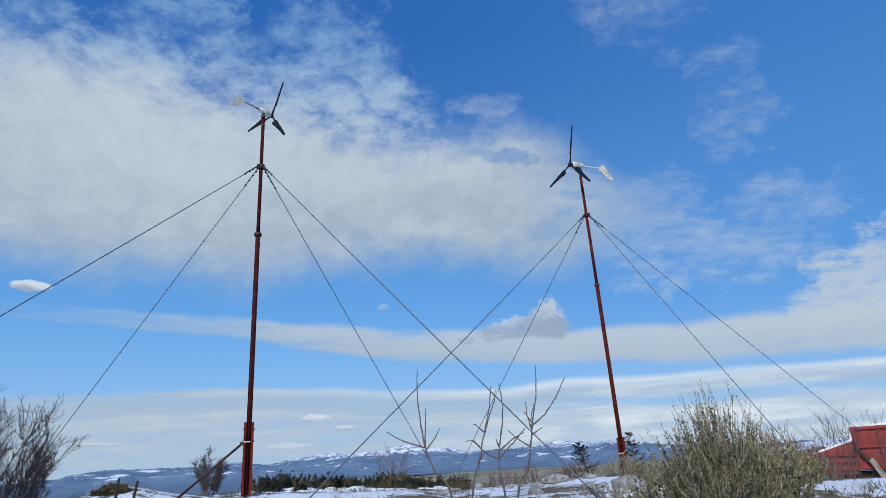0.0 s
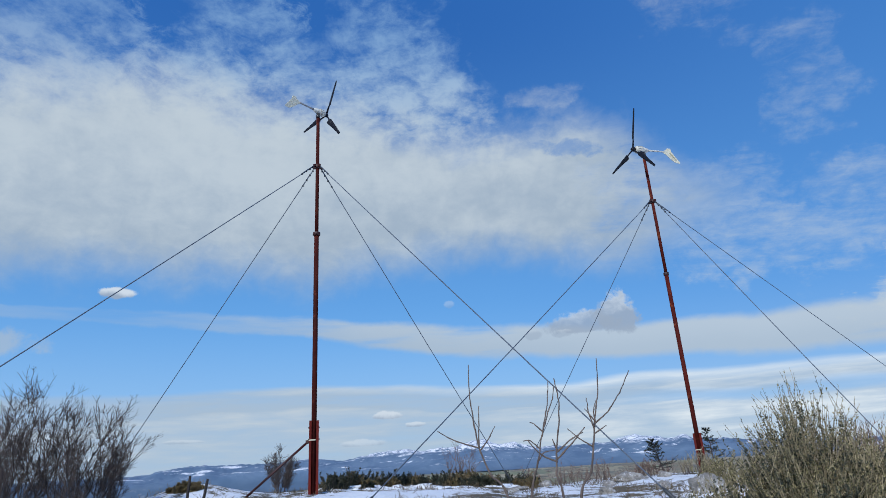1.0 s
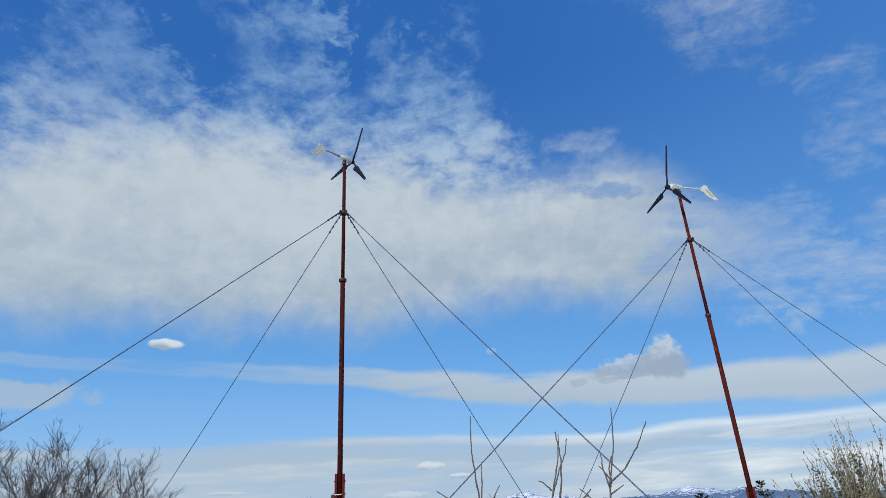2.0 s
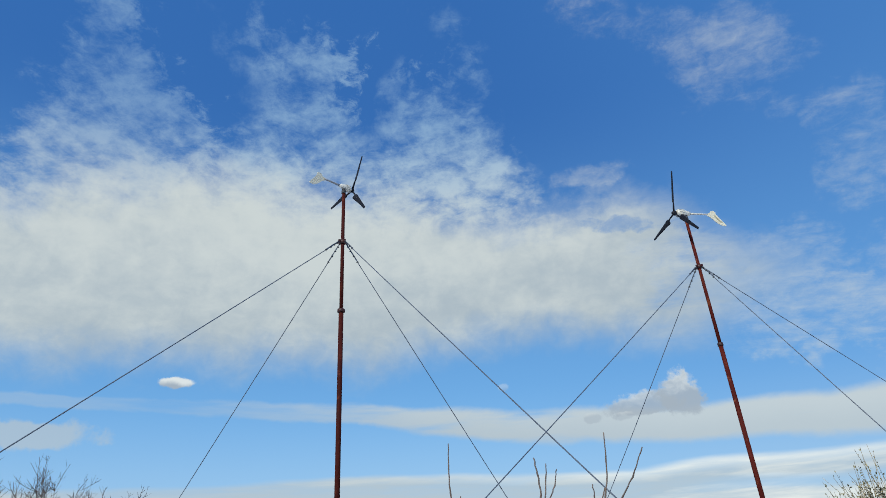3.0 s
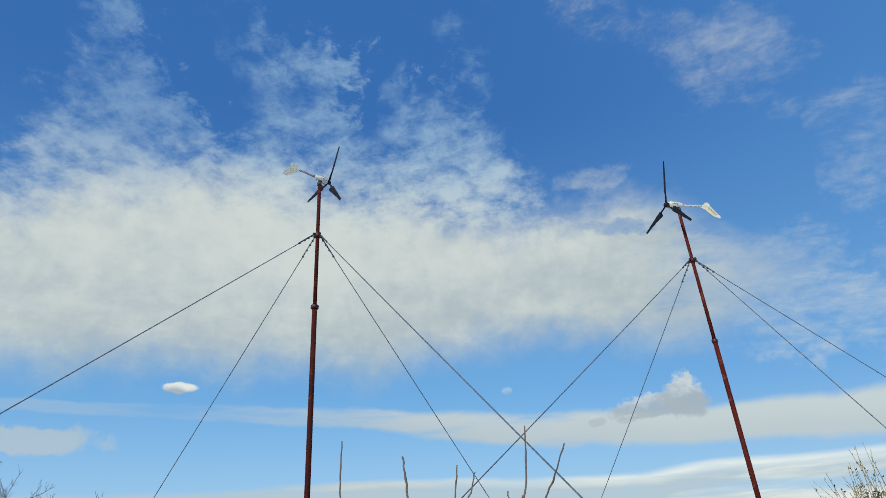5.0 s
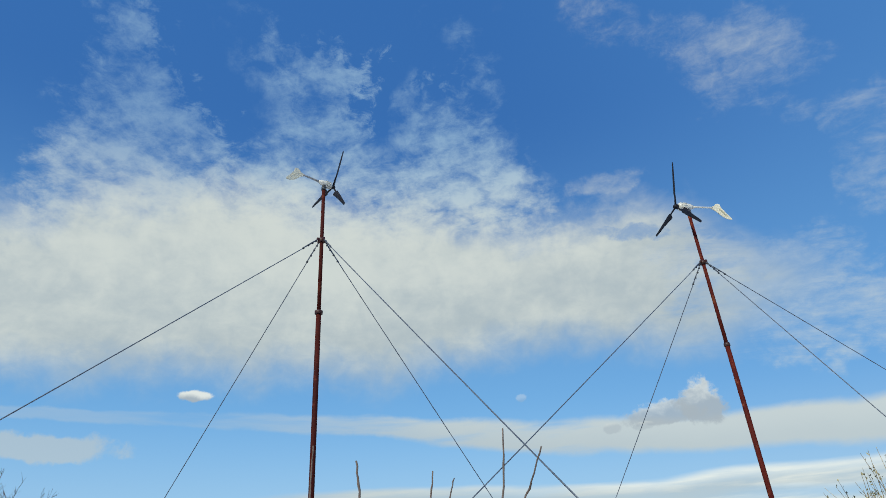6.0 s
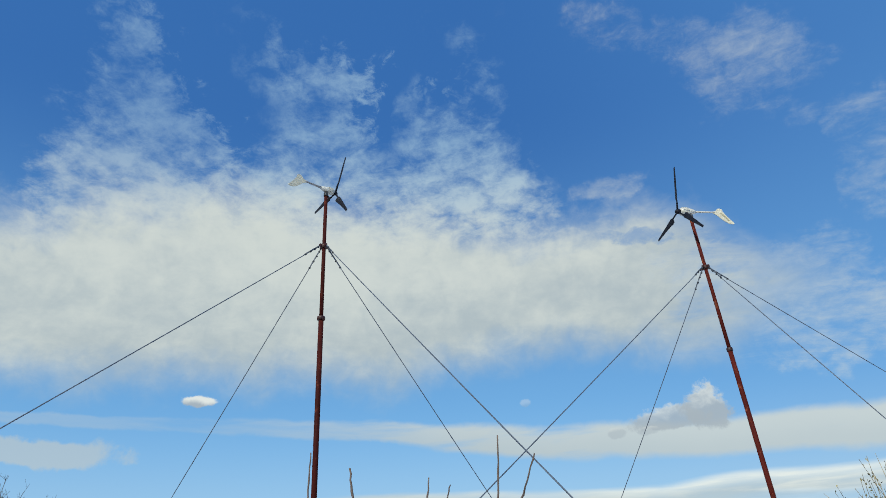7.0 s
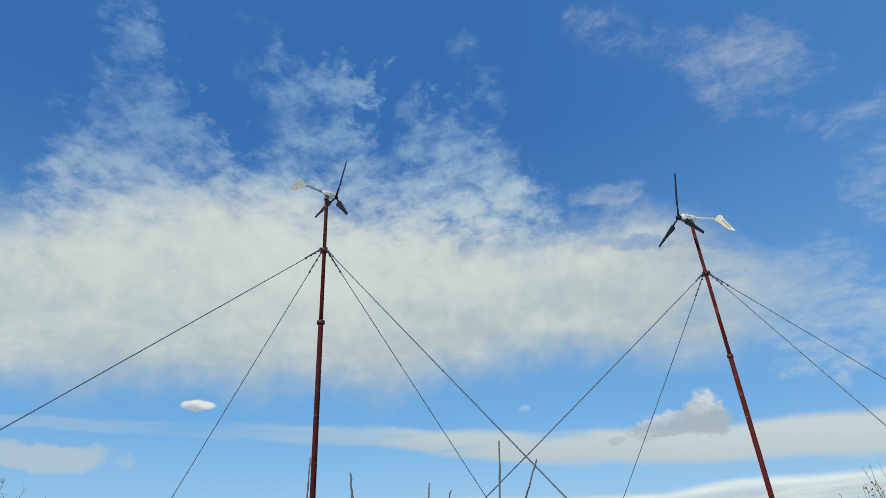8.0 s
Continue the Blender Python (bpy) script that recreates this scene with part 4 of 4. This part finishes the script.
sapling(0.094, 4.051, [(0.093, 4.051, 1.369), (0.149, 4.049, 1.580), (0.195, 4.047, 1.761), (0.232, 4.046, 1.892), (0.250, 4.045, 2.022)],
        0.006, [[(0.196, 4.067, 1.751), (0.234, 4.116, 1.852), (0.272, 4.176, 1.934), (0.291, 4.205, 2.014)], [(0.196, 4.047, 1.741), (0.145, 4.048, 1.790), (0.124, 4.048, 1.800)], [(0.149, 4.049, 1.580), (0.188, 4.048, 1.631), (0.268, 4.048, 1.643)], [(0.168, 4.048, 1.651), (0.116, 4.048, 1.700), (0.076, 4.049, 1.699)]], 51, "young bare sapling with two forked upright shoots")
sapling(0.239, 3.300, [(0.237, 3.300, 1.397), (0.215, 3.299, 1.507), (0.223, 3.298, 1.617), (0.250, 3.297, 1.757), (0.258, 3.296, 1.858), (0.246, 3.296, 1.947)],
        0.0052, [[(0.224, 3.298, 1.577), (0.163, 3.299, 1.605), (0.122, 3.299, 1.645), (0.102, 3.299, 1.674)], [(0.223, 3.298, 1.617), (0.292, 3.297, 1.668), (0.351, 3.297, 1.699)], [(0.222, 3.298, 1.637), (0.211, 3.298, 1.677)], [(0.223, 3.298, 1.587), (0.312, 3.297, 1.669), (0.361, 3.296, 1.720)]], 52, "young bare sapling with crossing side shoots")
sapling(0.352, 3.928, [(0.351, 3.928, 1.362), (0.425, 3.926, 1.518), (0.460, 3.925, 1.682), (0.477, 3.924, 1.789), (0.513, 3.923, 1.935), (0.528, 3.922, 2.118)],
        0.0074, [[(0.468, 3.905, 1.760), (0.544, 3.856, 1.819), (0.609, 3.787, 1.907), (0.664, 3.728, 2.014)], [(0.469, 3.925, 1.741), (0.448, 3.924, 1.827), (0.446, 3.924, 1.904)], [(0.478, 3.924, 1.779), (0.428, 3.924, 1.846)], [(0.452, 3.925, 1.644), (0.383, 3.925, 1.691), (0.324, 3.926, 1.747)], [(0.469, 3.925, 1.712), (0.536, 3.924, 1.752)], [(0.478, 3.924, 1.760), (0.477, 3.924, 1.828), (0.495, 3.923, 1.886)]], 53, "young bare sapling with tall forked crown of shoots")
# ---- fence posts, stones ----


def make_post(x, y, tall, tilt, turn):
    p = thing("fence_post", on_ground(x, y), "dark weathered wooden fence post leaning in snow", "fence post", "old fence posts")
    p.matrix_basis = pose(*on_ground(x, y), tilt, 0, turn)
    part("shaft", Shape().tube([(0, 0, -0.2), (0, 0, tall * 0.5), (0.01, 0, tall), (0.01, 0, tall + 0.01)], [0.022, 0.020, 0.018, 0.012], 9), POST, p)


make_post(-4.94, 9.74, 0.50, 3, 95)
make_post(-4.70, 9.74, 0.46, 8, 95)


def make_stone(x, y, wide, tall, seed, label):
    b = bmesh.new()
    bmesh.ops.create_icosphere(b, subdivisions=4, radius=1.0)
    for v in b.verts:
        n = noise.fractal(v.co * 1.3 + Vector((seed, 0, 0)), 0.8, 2.0, 5)
        v.co = Vector((v.co.x * wide, v.co.y * wide * 0.8, v.co.z * tall)) * (1 + n * 0.34 + 0.10 * noise.noise(v.co * 6 + Vector((0, seed, 0))))
    t = thing("stone", on_ground(x, y, tall * 0.25), label, "stone", "stones in the snow")
    part("rock", Shape().take(b, None, True), ROCK, t)


ROCK = plain("pale limestone", (0.20, 0.19, 0.178), (0.46, 0.445, 0.42), 7.0, 0.9, 0.0, 1.0, 0.04, (0.74, 0.76, 0.79))
make_stone(2.38, 9.29, 0.22, 0.17, 3.1, "pale limestone boulder dusted with snow before the shrub")
make_stone(1.96, 13.19, 0.30, 0.10, 5.7, "flat grey stone half buried in snow")
rng = random.Random(58)
for i in range(11):
    a, d = radians(rng.uniform(-2, 13)), rng.uniform(10.5, 14.5)
    w = rng.uniform(0.07, 0.16)
    make_stone(d * math.sin(a), d * math.cos(a), w, w * rng.uniform(0.4, 0.8), 7.0 + i, "small rough grey stone lying in patchy snow")

# ---- the red farm machine ----


def make_trailer():
    x, y = 11.52, 19.32
    t = thing("farm_trailer", on_ground(x, y), "old red steel farm trailer with snow on its top edges", "trailer", "", -31)
    t.scale = (1.08, 1.08, 1.30)
    body = Shape()
    body.box((0.0, 0.0, 0.24), (2.9, 1.6, 1.14), None, 0.015)
    b = part("body", body, RED_OLD, t)
    for i in range(6):
        u = 0.03 + i * 0.56
        part("rib", Shape().box((u, -0.045, 0.24), (u + 0.07, 0.002, 1.16), None, 0.006), RED_OLD, b)
    for h in (0.26, 0.70, 1.09):
        part("rail", Shape().box((-0.02, -0.06, h), (2.92, 0.004, h + 0.06), None, 0.006), RED_OLD, b)
    hop = Shape()
    hop.box((-0.95, -0.1, 0.16), (0.0, 1.4, 0.62), None, 0.02)
    hop.plate([(-1.02, 0.60), (0.0, 0.86), (0.0, 0.62), (-0.95, 0.50)], 1.45, Matrix.Translation((0, 0.65, 0)))
    h = part("hopper", hop, RED_OLD, t, "red sloping drawbar housing")
    for z in (0.22, 0.38, 0.52):
        part("rib", Shape().box((-0.98, -0.13, z), (0.0, -0.1, z + 0.04), None, 0.005), RED_DARK, h)
    part("snow_cap", Shape().plate([(-1.02, 0.615), (-0.85, 0.69), (-0.3, 0.84), (0.0, 0.92), (0.0, 0.865), (-1.0, 0.60)], 1.40, Matrix.Translation((0, 0.65, 0))), SNOW, h, "snow lying on the slope")
    cap = Shape()
    cap.tube([(0.02, 0.03, 1.15), (0.8, 0.02, 1.17), (1.5, 0.03, 1.155), (2.85, 0.03, 1.17)], [0.02, 0.034, 0.028, 0.03], 8)
    part("snow_cap", cap, SNOW, b, "snow on the top rail")
    part("brace", Shape().box((-0.03, -0.03, 0), (0.03, 0.03, 0.85), Matrix.Translation((0.62, -0.12, 0.16)) @ Matrix.Rotation(radians(-48), 4, "Y"), 0.006), RED_DARK, t, "slanting red brace")
    for u in (-0.55, 0.45, 2.1):
        w = part("wheel", Shape().tube([(u, -0.02, 0.10), (u, 0.0, 0.10), (u, 0.16, 0.10), (u, 0.18, 0.10)], [0.16, 0.21, 0.21, 0.16], 20), RUBBER, t, "black rubber wheel")
        part("rim", Shape().tube([(u, -0.03, 0.10), (u, 0.0, 0.10)], [0.08, 0.10], 14), RED_DARK, w)
    part("axle", Shape().box((-0.7, 0.2, 0.05), (2.6, 1.2, 0.2), None, 0.02), RUBBER, t, "dark chassis underside")
    part("marker", Shape().tube([(1.52, -0.08, 0.22), (1.52, -0.08, 1.02)], [0.022, 0.022], 8), WHITE, t, "white upright rod")


make_trailer()


def make_beam():
    p = on_ground(11.89, 18.82)
    t = thing("wooden_beam", p, "weathered wooden beam leaning on the red trailer", "beam", "", -31)
    part("timber", Shape().box((-0.07, -0.07, 0), (0.07, 0.07, 0.62), Matrix.Rotation(radians(-24), 4, "Y") @ Matrix.Rotation(radians(-14), 4, "X"), 0.012), CONCRETE, t)


make_beam()
bare_bush(9.43, 17.13, 0.8, 0.7, 26, 31, "bare tangled bush beside the red trailer", BARK, TWIG_RED)
bare_bush(11.33, 17.52, 1.25, 0.5, 8, 32, "bare thin bush before the red trailer", BARK, TWIG)
bare_bush(13.17, 21.91, 2.1, 0.9, 12, 33, "bare bush behind the red trailer", BARK, TWIG)
bare_bush(8.11, 14.44, 1.45, 0.6, 9, 34, "thin bare bush with long shoots behind the shrub", BARK, TWIG)


# ---- dry grass standing through the snow ----


def make_grass():
    rng = random.Random(77)
    s = Shape()
    for i in range(1300):
        a, d = radians(rng.uniform(-34, 36)), rng.uniform(7.5, 21)
        x, y = d * math.sin(a), d * math.cos(a)
        if noise.noise(Vector((x * 0.5, y * 0.5, 2.0))) < -0.05:
            continue
        for k in range(rng.randint(4, 12)):
            px, py = x + rng.gauss(0, 0.07), y + rng.gauss(0, 0.07)
            p = Vector((px, py, height(px, py) - 0.02))
            w = Vector((rng.gauss(0, 0.45), rng.gauss(0, 0.45), 1)).normalized() * rng.uniform(0.05, 0.16)
            s.tube([p, p + w * 0.55, p + w + Vector((w.x, w.y, -0.01)) * 0.4], [0.004, 0.0035, 0.002], 3, False)
    tagged(part("grass", s, TWIG_DRY), "dry brown grass tufts standing through the snow", "grass", kind="stuff")


TWIG_DRY = by_island("dry grass", [(0.07, 0.05, 0.03), (0.16, 0.12, 0.06), (0.26, 0.20, 0.11)])
make_grass()


def make_drifts():
    """Lumps of snow caught between the junipers."""
    rng = random.Random(91)
    s = Shape()
    for i in range(170):
        a, d = radians(rng.uniform(-17.6, 0.4)), rng.uniform(13.4, 19.0)
        x, y = d * math.sin(a), d * math.cos(a)
        b = bmesh.new()
        bmesh.ops.create_icosphere(b, subdivisions=2, radius=1.0)
        w, h = rng.uniform(0.08, 0.28), rng.uniform(0.02, 0.05)
        for v in b.verts:
            v.co = Vector((v.co.x * w, v.co.y * w, v.co.z * h)) * (1 + 0.7 * noise.noise(v.co * 2.2 + Vector((i, 0, 0))))
        s.take(b, Matrix.Translation((x, y, height(x, y) - 0.005)), True)
    tagged(part("snow_drift", s, SNOW), "small lumps of snow among the junipers", "snow", kind="stuff")


make_drifts()
for i, (x, y, tall) in enumerate(((10.8, 22.4, 0.9), (12.4, 23.4, 1.1), (9.2, 20.4, 0.7), (7.7, 17.9, 0.8), (6.5, 14.2, 0.75))):
    bare_bush(x, y, tall, 0.6, 18, 300 + i, "bare reddish bush on the snowy slope", BARK, TWIG_RED)
